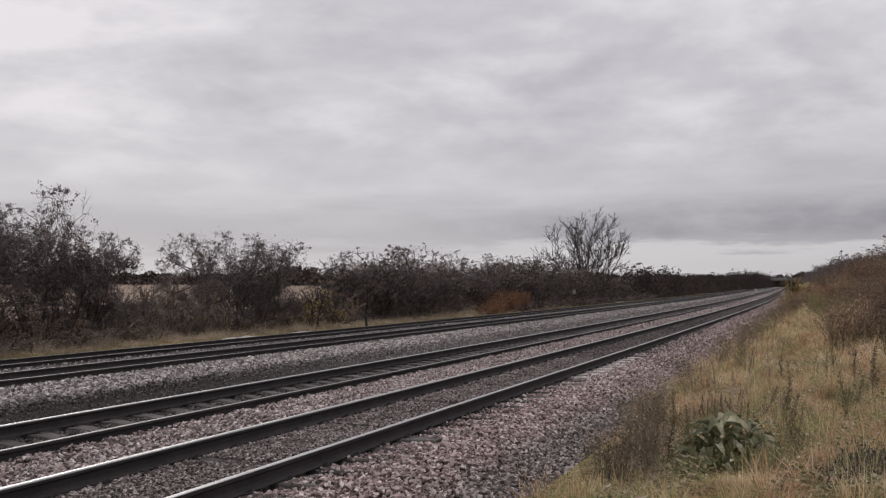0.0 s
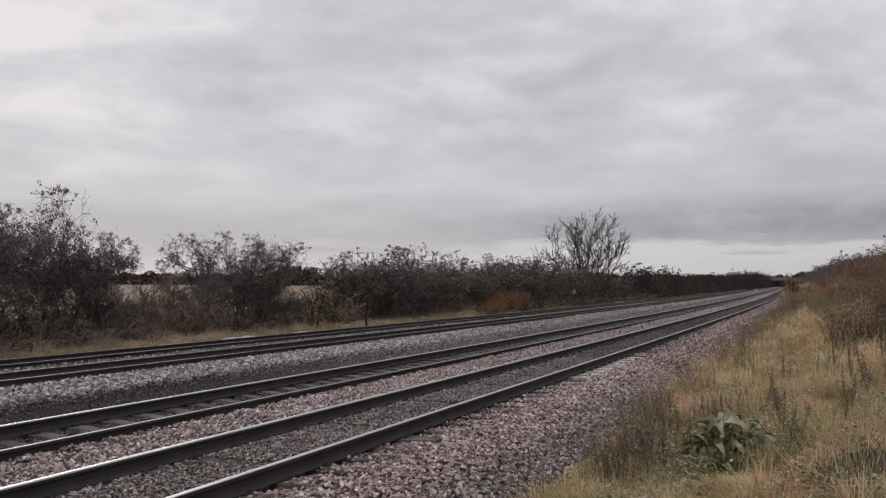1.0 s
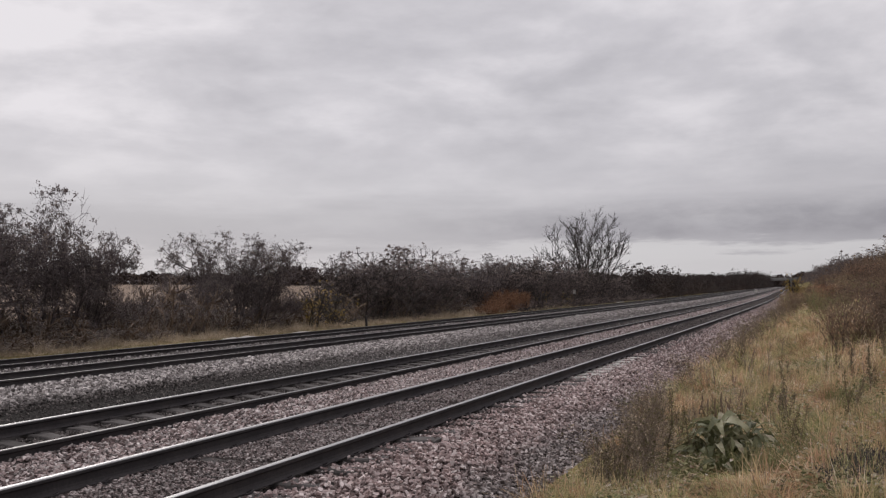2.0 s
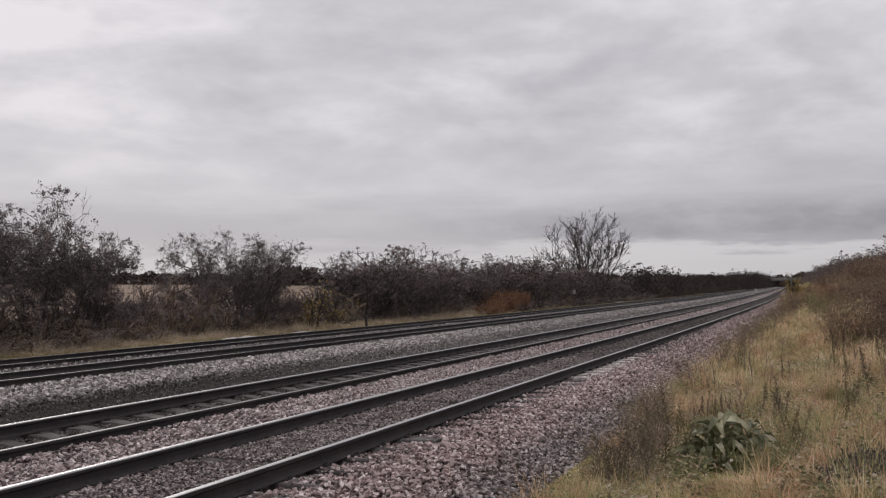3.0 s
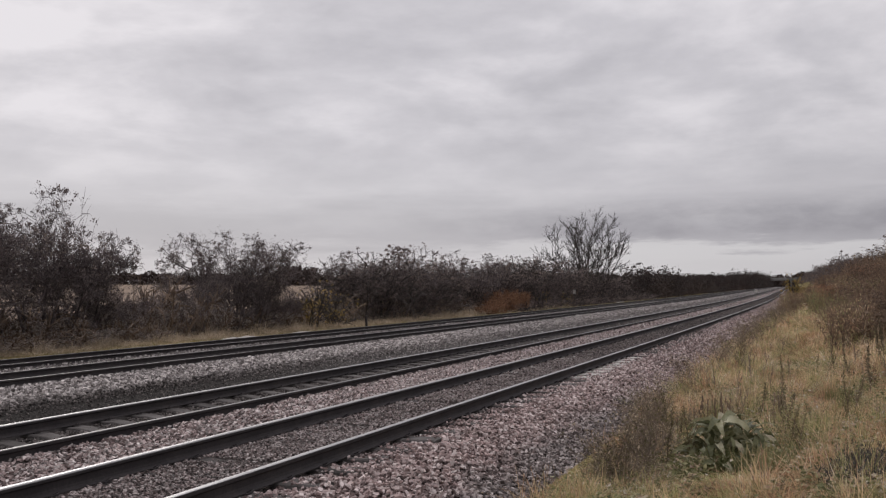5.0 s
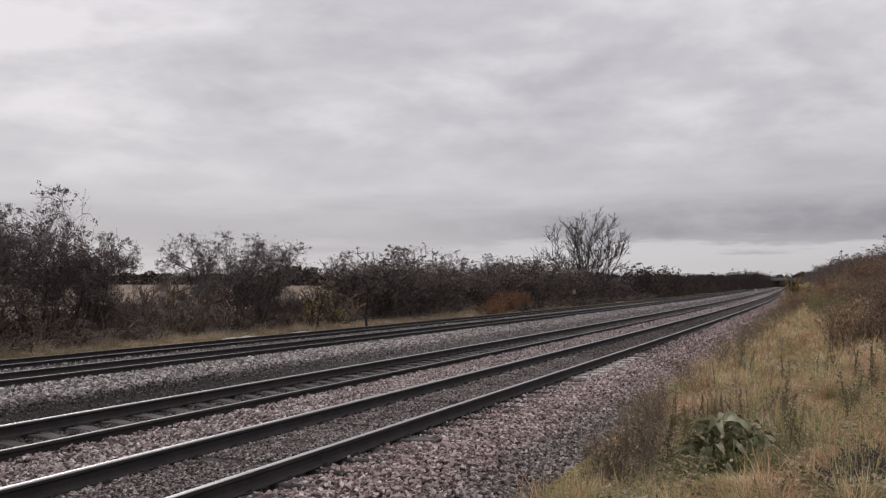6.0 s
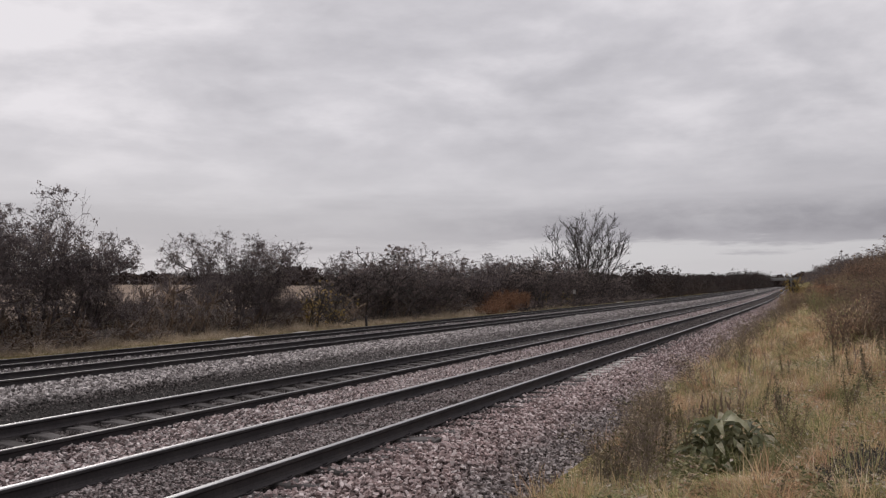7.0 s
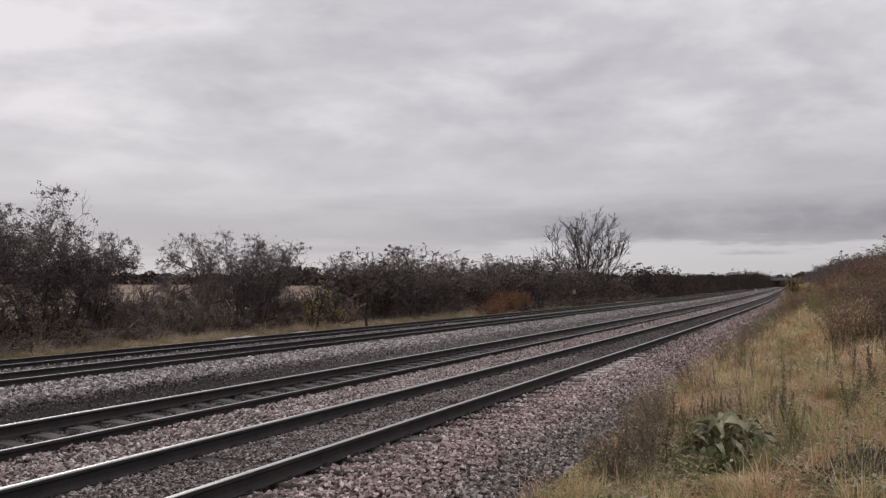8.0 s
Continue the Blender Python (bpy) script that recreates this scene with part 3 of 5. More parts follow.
# ---------------------------------------------------------------- shrubs and trees
class Growth:
    """Collects tapered branches and leaves."""

    def __init__(self, seed):
        self.r = random.Random(seed)
        self.v, self.f, self.lv, self.lf = [], [], [], []
        self.tips = []
        self.thin = 0.0065
        self.droop = 0.0
        self.curl = 1.0
        self.more = 0
        self.fork = 1.0

    def tube(self, pts, radii, sides=3):
        start = len(self.v)
        for i, p in enumerate(pts):
            a, b = pts[max(i - 1, 0)], pts[min(i + 1, len(pts) - 1)]
            d = (b - a).normalized()
            s = d.cross(Vector((0.3, 0.9, 0.2))).normalized()
            o = d.cross(s)
            for k in range(sides):
                an = 2 * math.pi * k / sides
                self.v.append(p + (s * math.cos(an) + o * math.sin(an)) * radii[i])
        for i in range(len(pts) - 1):
            for k in range(sides):
                a, b = start + i * sides + k, start + i * sides + (k + 1) % sides
                self.f.append((a, b, b + sides, a + sides))

    def branch(self, p, d, length, radius, level, lift=0.12, wild=0.35, kids=(4, 6), shrink=0.62, steps=4):
        r = self.r
        pts, dirs = [p], [d]
        wild = wild if level > 1 else wild * self.curl
        for i in range(steps):
            d = (d + Vector((r.gauss(0, wild), r.gauss(0, wild), r.gauss(0, wild) + (lift if level else lift - self.droop))) * 0.5).normalized()
            p = p + d * (length / steps)
            pts.append(p)
            dirs.append(d)
        end = radius * (0.35 if level else 0.3)
        self.tube(pts, [radius + (end - radius) * i / steps for i in range(steps + 1)], 5 if radius > 0.03 else 3)
        if level == 0:
            self.tips += pts[1:]
            return
        if level == 1:
            self.tips += pts[2:]
        for j in range(r.randint(*(kids if level > 1 else (kids[0] + 2 + self.more, kids[1] + 3 + self.more)))):
            u = r.uniform(0.25, 1.0)
            i = min(int(u * steps), steps - 1)
            q = pts[i].lerp(pts[i + 1], u * steps - i)
            side = Vector((r.gauss(0, 1), r.gauss(0, 1), r.gauss(0, 0.7))).normalized()
            nd = (dirs[i] * r.uniform(0.5, 1.0) + side * r.uniform(0.5, 0.95) * self.fork).normalized()
            self.branch(q, nd, length * shrink * r.uniform(0.7, 1.2), max(radius * 0.5 * r.uniform(0.8, 1.1), self.thin), level - 1, lift, wild, kids, shrink, max(2, steps - 1))

    def leaf(self, p, size):
        r = self.r
        a = Vector((r.gauss(0, 1), r.gauss(0, 1), r.gauss(0, 1))).normalized() * size
        b = a.cross(Vector((r.gauss(0, 1), r.gauss(0, 1), r.gauss(0, 1)))).normalized() * size * 0.45
        k = len(self.lv)
        self.lv += [p - a, p + b, p + a + b * 0.2, p - b]
        self.lf.append((k, k + 1, k + 2, k + 3))

    def strand(self, p, size):
        r = self.r
        a = Vector((r.gauss(0, 0.35), r.gauss(0, 0.35), 1)).normalized() * size
        b = a.cross(Vector((r.gauss(0, 1), r.gauss(0, 1), 0.1))).normalized() * size * 0.11
        k = len(self.lv)
        self.lv += [p - a, p + b, p + a, p - b]
        self.lf.append((k, k + 1, k + 2, k + 3))

    def wood(self, mat):
        return big_mesh("branches", np.array(self.v), np.array(self.f), mat)

    def leaves(self, mat):
        return big_mesh("leaves", np.array(self.lv), np.array(self.lf), mat)


def shrub(seed, height, radius, leaf_count, leaf_size, stems=9, level=3, low=0.75, kids=(4, 6), tipped=0.66, sprays=0, band=(0.0, 0.58), more=0, spread=(0.1, 0.6)):
    """Meshes of a hedgerow shrub: wood, and leaves that thin out upwards."""
    g = Growth(seed)
    g.droop, g.curl, g.thin, g.more = 0.5, 1.7, 0.006, more
    r = g.r
    for i in range(stems):
        a = 2 * math.pi * (i + r.random()) / stems
        lean = r.uniform(*spread)
        d = Vector((math.cos(a) * lean, math.sin(a) * lean, 1)).normalized()
        g.branch(Vector((math.cos(a) * radius * 0.25 * r.random(), math.sin(a) * radius * 0.25 * r.random(), -0.1)), d, height * r.uniform(0.42, 0.62), 0.042 * r.uniform(0.7, 1.2), level, 0.1, 0.45, kids, 0.56)
    top = sorted(v.z for v in g.v)[int(len(g.v) * 0.985)]
    k = height / top
    def fit(v):
        z = v.z * k
        return Vector((v.x * k, v.y * k, z if z < height else height + (z - height) * 0.3))
    g.v = [fit(v) for v in g.v]
    tips = [fit(t) for t in g.tips]
    tufts = r.sample(tips, max(1, len(tips) // 9))
    for _ in range(leaf_count):
        if r.random() < tipped:
            p = r.choice(tufts if r.random() < 0.75 else tips) + Vector((r.gauss(0, 0.05), r.gauss(0, 0.05), r.gauss(0, 0.05)))
            if p.z > height * low and r.random() < 0.1:
                continue
            g.leaf(p, leaf_size * r.uniform(0.4, 0.95))
        else:
            a, q = r.uniform(0, 2 * math.pi), math.sqrt(r.random()) * radius
            z = height * (band[0] + (band[1] - band[0]) * r.random() ** 0.9)
            q *= 1.08 - 0.35 * (z / height)
            g.leaf(Vector((math.cos(a) * q, math.sin(a) * q, z)), leaf_size * r.uniform(0.6, 1.2))
    # thick sprays of leaf along the upper boughs
    high = [t for t in tips if t.z > height * 0.5]
    for _ in range(sprays):
        c, a = r.choice(high), r.uniform(0, 6.3)
        along = Vector((math.cos(a), math.sin(a), r.uniform(-0.3, 0.5))) * r.uniform(0.1, 0.22)
        for k in range(r.randint(12, 26)):
            g.leaf(c + along * r.uniform(-1, 1) + Vector((r.gauss(0, 0.035), r.gauss(0, 0.035), r.gauss(0, 0.03))), leaf_size * r.uniform(0.5, 1.0))
    return g


def thing_of(name, g, wood, leaf, label, category, group, wood_name="wood"):
    e = new(name)
    tagged(e, label, category, group)
    stems = data_part(wood_name, g.wood(wood), e)
    if name == "undergrowth_clump":
        tagged(stems, kind="stuff")
    if g.lf:
        tagged(data_part("foliage", g.leaves(leaf), e), kind="stuff")
    return e


HEDGE_LABEL = "nearly leafless dark hawthorn bush in the lineside hedgerow"
hedge_kinds = [thing_of("hawthorn_bush", shrub(sd, 4.0, 1.9, n, 0.048, st, tipped=0.87, sprays=320, band=(0.26, 0.62), more=3), M_BARK, M_HEDGE, HEDGE_LABEL, "bush", "hedgerow bushes")
               for sd, n, st in ((11, 6000, 6), (12, 6500, 7), (13, 5600, 5), (14, 6200, 7))]
fan_kind = thing_of("hawthorn_bush", shrub(15, 4.0, 1.9, 5000, 0.048, 10, tipped=0.9, sprays=380, band=(0.3, 0.6), more=3, spread=(0.1, 1.0)), M_BARK, M_HEDGE, "spreading dark hawthorn with a fan of bare twigs above the hedgerow", "bush", "hedgerow bushes")
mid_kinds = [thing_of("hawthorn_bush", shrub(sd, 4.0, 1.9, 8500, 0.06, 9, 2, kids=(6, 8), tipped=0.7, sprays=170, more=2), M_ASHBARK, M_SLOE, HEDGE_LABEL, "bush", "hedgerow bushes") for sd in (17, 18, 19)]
far_kinds = [thing_of("hawthorn_bush", shrub(sd, 4.0, 2.4, 6500, 0.085, 7, 2, kids=(4, 6), sprays=40), M_ASHBARK, M_FARWOOD, HEDGE_LABEL, "bush", "hedgerow bushes") for sd in (21, 22)]
low_kinds = [thing_of("undergrowth_clump", shrub(sd, 1.5, 1.3, 2600, 0.034, 7, 1, tipped=0.5), M_STALK, M_UNDER, "tangled grey-brown bramble undergrowth beneath the hedgerow", "undergrowth", "hedgerow undergrowth") for sd in (41, 42, 43)]
dark_low = thing_of("undergrowth_clump", shrub(44, 1.5, 1.3, 3000, 0.045, 7, 1, tipped=0.5), M_ASHBARK, M_SLOE, "dark bramble undergrowth at the foot of the hedgerow", "undergrowth", "hedgerow undergrowth")
SWAYS = []


def scrap(kinds):
    for k in kinds:
        for o in (*k.children_recursive, k):
            bpy.data.objects.remove(o)


def put(kind, x, y, tall, wide=None, turn=None, native=4.0):
    z = float(land(x, y))
    c = copy_thing(kind, pose(x, y, z - 0.05, 0, 0, random.uniform(0, 360) if turn is None else turn))
    s = tall / native
    w = s if wide is None else wide
    c.scale = (w, w, s)
    return c


HEDGE = -26.3


def make_hedge():
    near = [(18.0, 4.6, 1.1), (20.3, 4.9, 1.1), (22.3, 4.9, 1.1), (24.1, 4.9, 1.0), (25.9, 5.6, 1.0), (26.8, 5.0, 0.9), (27.9, 4.2, 0.8), (29.1, 3.2, 0.65), (30.5, 2.4, 0.5), (33.4, 2.6, 0.5), (35.0, 3.1, 0.6), (41.0, 2.9, 0.7), (42.6, 2.2, 0.5)]
    mid = [(50.2, 3.4), (52.0, 4.2), (53.6, 4.3), (55.6, 4.5), (58, 4.7), (61.3, 4.1), (65, 3.9), (69, 4.2), (71.4, 4.0), (73.6, 4.8), (78, 3.8), (80.5, 4.0), (83.5, 4.8), (86.5, 4.3), (89.5, 4.4), (93, 4.4), (97, 4.5), (101, 4.4), (106, 4.1), (111, 3.9), (116, 3.7), (122, 3.6), (128, 3.7), (134, 3.8)]
    for i, (y, tall, wide) in enumerate(near):
        b = put(hedge_kinds[i % 4], HEDGE + random.uniform(-0.15, 0.15) + float(bend(y)), y, tall, wide, 97 * i)
        SWAYS.append((b, 0.35, 0.5))
    for y, tall, wide, turn in ((37.8, 4.6, 0.9, 20), (39.4, 4.3, 0.85, 140)):
        SWAYS.append((put(fan_kind, HEDGE + 0.1, y, tall, wide, turn), 0.35, 0.5))
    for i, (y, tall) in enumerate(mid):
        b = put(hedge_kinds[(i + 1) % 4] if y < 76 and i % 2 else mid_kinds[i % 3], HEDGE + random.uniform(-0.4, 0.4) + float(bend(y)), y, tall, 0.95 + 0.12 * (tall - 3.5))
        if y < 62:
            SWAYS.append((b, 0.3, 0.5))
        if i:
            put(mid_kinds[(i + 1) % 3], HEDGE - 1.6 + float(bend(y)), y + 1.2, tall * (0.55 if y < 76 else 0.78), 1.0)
    # brambles: thin and low where the field shows through, rank further along
    y = 18.0
    while y < 140:
        x = HEDGE - 0.3 + random.uniform(-0.5, 0.5) + float(bend(y))
        tall = random.uniform(1.2, 2.0) if y < 28.5 else random.uniform(1.0, 1.5) if y < 39 else random.uniform(1.2, 1.7) if y < 44 else random.uniform(1.3, 1.6) if y < 48 else random.uniform(1.3, 2.1)
        put(random.choice(low_kinds), x, y, tall, random.uniform(0.9, 1.3), native=1.5)
        put(random.choice(low_kinds), x - 1.6, y + 0.5, min(tall, 1.45) if y < 48 else tall, random.uniform(1.0, 1.4), native=1.5)
        if y < 48:
            put(random.choice(low_kinds), x - 4.0, y + 1.5, 1.25, random.uniform(1.2, 1.6), native=1.5)
        y += 1.5 + 0.012 * y
    for k in range(9):
        put(low_kinds[k % 3], HEDGE + 1.2 + random.uniform(-0.3, 0.3), 19.5 + 1.35 * k, random.uniform(0.7, 1.1), random.uniform(0.8, 1.1), native=1.5)
    for k in range(34):
        y = 74 + 2.3 * k
        put(dark_low, HEDGE + 1.9 + random.uniform(-0.3, 0.3) + float(bend(y)), y, random.uniform(1.0, 1.5), random.uniform(1.0, 1.4), native=1.5)
    for y, tall in ((29.8, 2.3), (30.9, 2.5), (31.9, 2.2), (32.6, 2.7), (34.6, 2.3), (35.6, 2.1)):
        put(low_kinds[int(y) % 3], HEDGE + 0.2, y, tall, 0.8, native=1.5)
    # the far run of the hedge, with taller bushes and at last trees in it
    y = 139.0
    while y < 950:
        tall = float(np.interp(y, [138, 150, 164, 178, 195, 216, 240, 300, 345, 420, 520, 700, 950], [3.9, 4.6, 5.8, 5.7, 5.2, 4.7, 4.5, 4.7, 5.4, 6.2, 8.2, 9.5, 11.5]))
        put(far_kinds[int(y * 7) % 2], HEDGE + float(bend(y)) + random.uniform(-0.8, 0.8), y, tall * random.uniform(0.76, 1.14), random.uniform(0.9, 1.4) * (1 + y / 700))
        y += 2.6 + 0.012 * y
    for y, tall in ((330, 6.4), (430, 7.6), (515, 10.5), (540, 9.5), (620, 10.0), (900, 14.5), (935, 14.0)):
        put(far_kinds[y % 2], HEDGE - 2.0 + float(bend(y)), y, tall, tall / 4.0)


make_hedge()


def make_tree():
    g = Growth(5)
    g.thin, g.fork = 0.007, 0.85
    r = g.r
    for i in range(14):
        a = 2.4 * i + r.uniform(-0.2, 0.2)
        lean = 0.05 + 0.055 * i
        g.branch(Vector((math.cos(a) * 0.3, math.sin(a) * 0.3, 0)), Vector((math.cos(a) * lean, math.sin(a) * lean, 1)).normalized(), 7.6 - 0.1 * i, 0.075, 3, 0.13, 0.1, (7, 9), 0.4, 6)
    top = sorted(v.z for v in g.v)[int(len(g.v) * 0.995)]
    g.v = [Vector((v.x * 1.2, v.y * 1.2, v.z * 11.2 / top)) for v in g.v]
    e = thing_of("bare_tree", g, M_ASHBARK, M_HEDGE, "tall bare leafless ash tree rising above the hedgerow", "tree", "", "trunk")
    e.matrix_basis = pose(-26.6 + float(bend(116)), 116, float(land(-27, 116)), 0, 0, 180)


make_tree()


def coloured_shrubs():
    def kind(name, seed, tall, radius, n, size, mat, label, category):
        return thing_of(name, shrub(seed, tall, radius, n, size, 6, 2), M_ASHBARK, mat, label, category, "")
    for name, seed, x, y, tall, wide, n, mat, label, cat in (
            ("field_maple", 31, -24.6, 42.6, 2.4, 0.7, 650, M_YELLOW, "small yellow-leaved shrub at the foot of the hedgerow", "shrub"),
            ("field_maple", 32, -24.4, 44.6, 1.7, 0.6, 380, M_YELLOW, "low yellow-green shrub at the foot of the hedgerow", "shrub"),
            ("field_maple", 35, -24.2, 84.6, 1.6, 0.6, 450, M_YELLOW, "small bright yellow sapling by the verge", "shrub"),
            ("field_maple", 36, -24.0, 93.8, 1.5, 0.5, 300, M_YELLOW, "small yellow-green sapling by the verge", "shrub"),
            ("field_maple", 38, -1.9, 80.0, 2.6, 0.75, 2600, M_YELLOW, "yellow-green bush at the foot of the bank", "shrub")):
        e = kind(name, seed, tall, wide, n, 0.07, mat, label, cat)
        x += float(bend(y))
        e.matrix_basis = pose(x, y, float(land(x, y)) - 0.03)


coloured_shrubs()


def far_wood(name, line, tall, deep, count, size, label):
    """Woodland seen from far off: a broken mass of leaf clumps with an uneven top."""
    line = np.array(line, dtype=float)
    u = rng.uniform(0, len(line) - 1.001, count)
    i = u.astype(int)
    p = line[i] + (line[i + 1] - line[i]) * (u - i)[:, None]
    crown = 0.72 + 0.16 * np.sin(u * 31) * np.sin(u * 13.7 + 1) + 0.12 * np.sin(u * 71 + 2)
    h = rng.random(count) ** 0.8 * crown * tall
    p = p + rng.normal(0, deep, (count, 2)) * (1.05 - 0.6 * h / tall)[:, None]
    c = np.stack([p[:, 0], p[:, 1], land(p[:, 0], p[:, 1]) + h], 1)
    a = rng.normal(0, size, (count, 3))
    b = np.cross(a, rng.normal(0, 1, (count, 3)))
    b = b / np.linalg.norm(b, axis=1)[:, None] * np.linalg.norm(a, axis=1)[:, None] * 0.7
    v = np.stack([c - a, c + b, c + a, c - b], 1).reshape(-1, 3)
    f = np.arange(count * 4).reshape(-1, 4)
    tagged(new(name, big_mesh(name, v, f, M_FARWOOD)), label, "woodland", kind="stuff")


far_wood("field_hedge", [(-188, 60), (-188, 140), (-186, 240), (-190, 340), (-192, 480), (-195, 640)], 4.2, 1.2, 40000, 0.24, "long dark hedge across the far side of the field")
far_wood("far_copse", [(-178, 285), (-172, 300)], 7.5, 2.5, 3600, 0.3, "far copse of dark trees at the field's edge")
far_wood("far_woodland", [(-300, 980), (-130, 1010), (-80, 1060), (-20, 1110), (80, 1100), (300, 1000)], 13.5, 14.0, 36000, 0.7, "distant dark woodland beyond the bridge")


# ---------------------------------------------------------------- grass
def blades(x, y, length, width, lean, z=None, az=None):
    """Bent grass blades as tapered strips of two quads."""
    n = len(x)
    z = land(x, y) - 0.02 if z is None else z
    az = rng.uniform(0, 2 * np.pi, n) if az is None else az
    out = np.stack([np.cos(az), np.sin(az)], 1) * lean[:, None]
    sw = rng.uniform(0, 2 * np.pi, n)
    side = np.stack([np.cos(sw), np.sin(sw)], 1) * width[:, None] / 2
    root = np.stack([x, y], 1)
    pts = []
    for u, w in ((0.0, 1.0), (0.55, 0.85), (1.0, 0.25)):
        c = root + out * (length * (0.35 * u + 0.65 * u * u))[:, None]
        h = z + length * (u * (1 - 0.45 * np.clip(lean, 0, 1) * u))
        for s in (-1, 1):
            pts.append(np.concatenate([c + side * (w * s), h[:, None]], 1))
    v = np.stack(pts, 1)
    f = np.array([[0, 1, 3, 2], [2, 3, 5, 4]])[None] + (np.arange(n) * 6)[:, None, None]
    return v.reshape(-1, 3), f.reshape(-1, 4)


def tufted(t0, t1, y0, y1, per, clump, reach):
    """Places of blades gathered in tufts."""
    n = int((t1 - t0) * (y1 - y0) * per / clump)
    cx, cy = rng.uniform(t0, t1, n), rng.uniform(y0, y1, n)
    k = (cy > -0.78 * cx - 1.2) | (cx > -3)
    cx, cy = np.repeat(cx[k], clump), np.repeat(cy[k], clump)
    return cx + rng.normal(0, reach, len(cx)) + bend(cy), cy + rng.normal(0, reach, len(cx))


def hummock(x, y):
    """How rank the grass grows, 0 to 1, in uneven patches."""
    a = np.sin(2.3 * x + 1.1 * np.sin(1.7 * y)) + np.sin(1.9 * y + 1.4 * np.sin(2.1 * x + 1)) + 0.7 * np.sin(5.1 * x - 3.7 * y) + 0.6 * np.sin(4.3 * y + 6.1 * x + 2)
    return np.clip(0.5 + a / 4.2, 0, 1)


PLANTS = ((-0.99, 9.68, 0.5), (-0.74, 9.93, 0.4), (-1.24, 9.63, 0.4), (-1.64, 9.68, 0.25), (0.25, 8.1, 0.42), (0.45, 8.15, 0.42), (-1.9, 9.6, 0.3))


def grass_sheet(name, zones, mat, label):
    vs, fs, base = [], [], 0
    for (t0, t1, y0, y1, per, clump, reach), (l0, l1), (w0, w1) in zones:
        x, y = tufted(t0, t1, y0, y1, per, clump, reach)
        open_ground = np.ones(len(x), bool)
        for px, py, pr in PLANTS:
            open_ground &= (x - px) ** 2 + (y - py) ** 2 > pr ** 2 * rng.uniform(0.3, 1.0, len(x))
        x, y = x[open_ground], y[open_ground]
        n = len(x)
        rank = hummock(x, y)
        # tufts lie over together, each patch its own way
        lay = 2.6 * np.sin(1.9 * x + 1.3 * np.sin(1.1 * y)) + 2.2 * np.sin(1.5 * y + 0.7 * np.sin(2.3 * x)) + rng.normal(0, 0.9, n)
        v, f = blades(x, y, (l0 + (l1 - l0) * rng.random(n)) * (0.3 + 1.0 * rank ** 1.2), rng.uniform(w0, w1, n), np.abs(rng.normal(1.85 - 0.95 * rank, 0.6, n)), az=lay)
        vs.append(v), fs.append(f + base)
        base += len(v)
    tagged(new(name, big_mesh(name, np.concatenate(vs), np.concatenate(fs), mat)), label, "grass", kind="stuff")


grass_sheet("bank_grass", [((-2.7, 5.5, -7.0, 5.0, 330, 16, 0.12), (0.12, 0.36), (0.008, 0.014)), ((-2.3, 2.6, 5.0, 15, 1800, 24, 0.08), (0.08, 0.28), (0.005, 0.011)), ((-2.85, 5, 15, 32, 420, 20, 0.14), (0.2, 0.5), (0.008, 0.016)),
                           ((-2.9, 8, 32, 70, 90, 16, 0.22), (0.3, 0.6), (0.018, 0.035)), ((-2.9, 8, 70, 200, 14, 12, 0.4), (0.4, 0.8), (0.04, 0.08))],
            M_GRASS, "straw-coloured tussocky autumn grass on the railway bank")
grass_sheet("verge_grass", [((-29.5, -22.75, 16, 60, 150, 10, 0.12), (0.1, 0.42), (0.008, 0.02)), ((-26.3, -24.0, 16, 100, 60, 8, 0.2), (0.3, 0.7), (0.006, 0.014)), ((-27.5, -22.9, 60, 92, 30, 12, 0.15), (0.3, 0.6), (0.02, 0.05))],
            M_VERGE, "pale dry grass verge below the hedgerow")


M_HERB = material("low weeds and dead leaves", leafy([(0.0, (0.12, 0.125, 0.065)), (0.3, (0.24, 0.24, 0.12)), (0.5, (0.4, 0.37, 0.21)), (0.65, (0.52, 0.43, 0.28)), (0.82, (0.3, 0.19, 0.13)), (1.0, (0.62, 0.56, 0.47))], 2.2, 0.9, 1.6), 0.75, spec=0.2, thin=0.3)


def make_herbs(count):
    """Low leaves and broken stems that mat the grass in patches."""
    y = 7.4 + 12 * rng.random(count) ** 1.4
    x = rng.uniform(-2.5, 0.075 * y + 0.3)
    k = np.sin(4.1 * x + 1.9 * np.sin(0.9 * y)) + np.sin(0.8 * y + 2.2 * np.sin(2.6 * x)) + rng.normal(0, 1.0, count) > 0.3
    x, y = x[k], y[k]
    n = len(x)
    c = np.stack([x, y, land(x, y) + 0.02 + 0.2 * rng.random(n) ** 1.3], 1)
    size = rng.uniform(0.008, 0.036, n)
    a = rng.normal(0, 1, (n, 3)) * (1, 1, 0.6)
    a *= (size / np.linalg.norm(a, axis=1))[:, None]
    b = np.cross(a, rng.normal(0, 1, (n, 3)))
    b *= (size * rng.uniform(0.15, 0.6, n) / np.linalg.norm(b, axis=1))[:, None]
    v = np.stack([c - a, c + b, c + a * (1, 1, 0.5), c - b], 1).reshape(-1, 3)
    tagged(new("low_herbs", big_mesh("low_herbs", v, np.arange(n * 4).reshape(-1, 4), M_HERB)), "low green weeds and dead leaves matted in the bank grass", "weed", kind="stuff")


make_herbs(120000)


# ---------------------------------------------------------------- bank plants
def ground_z(x, y):
    return float(land(x, y))


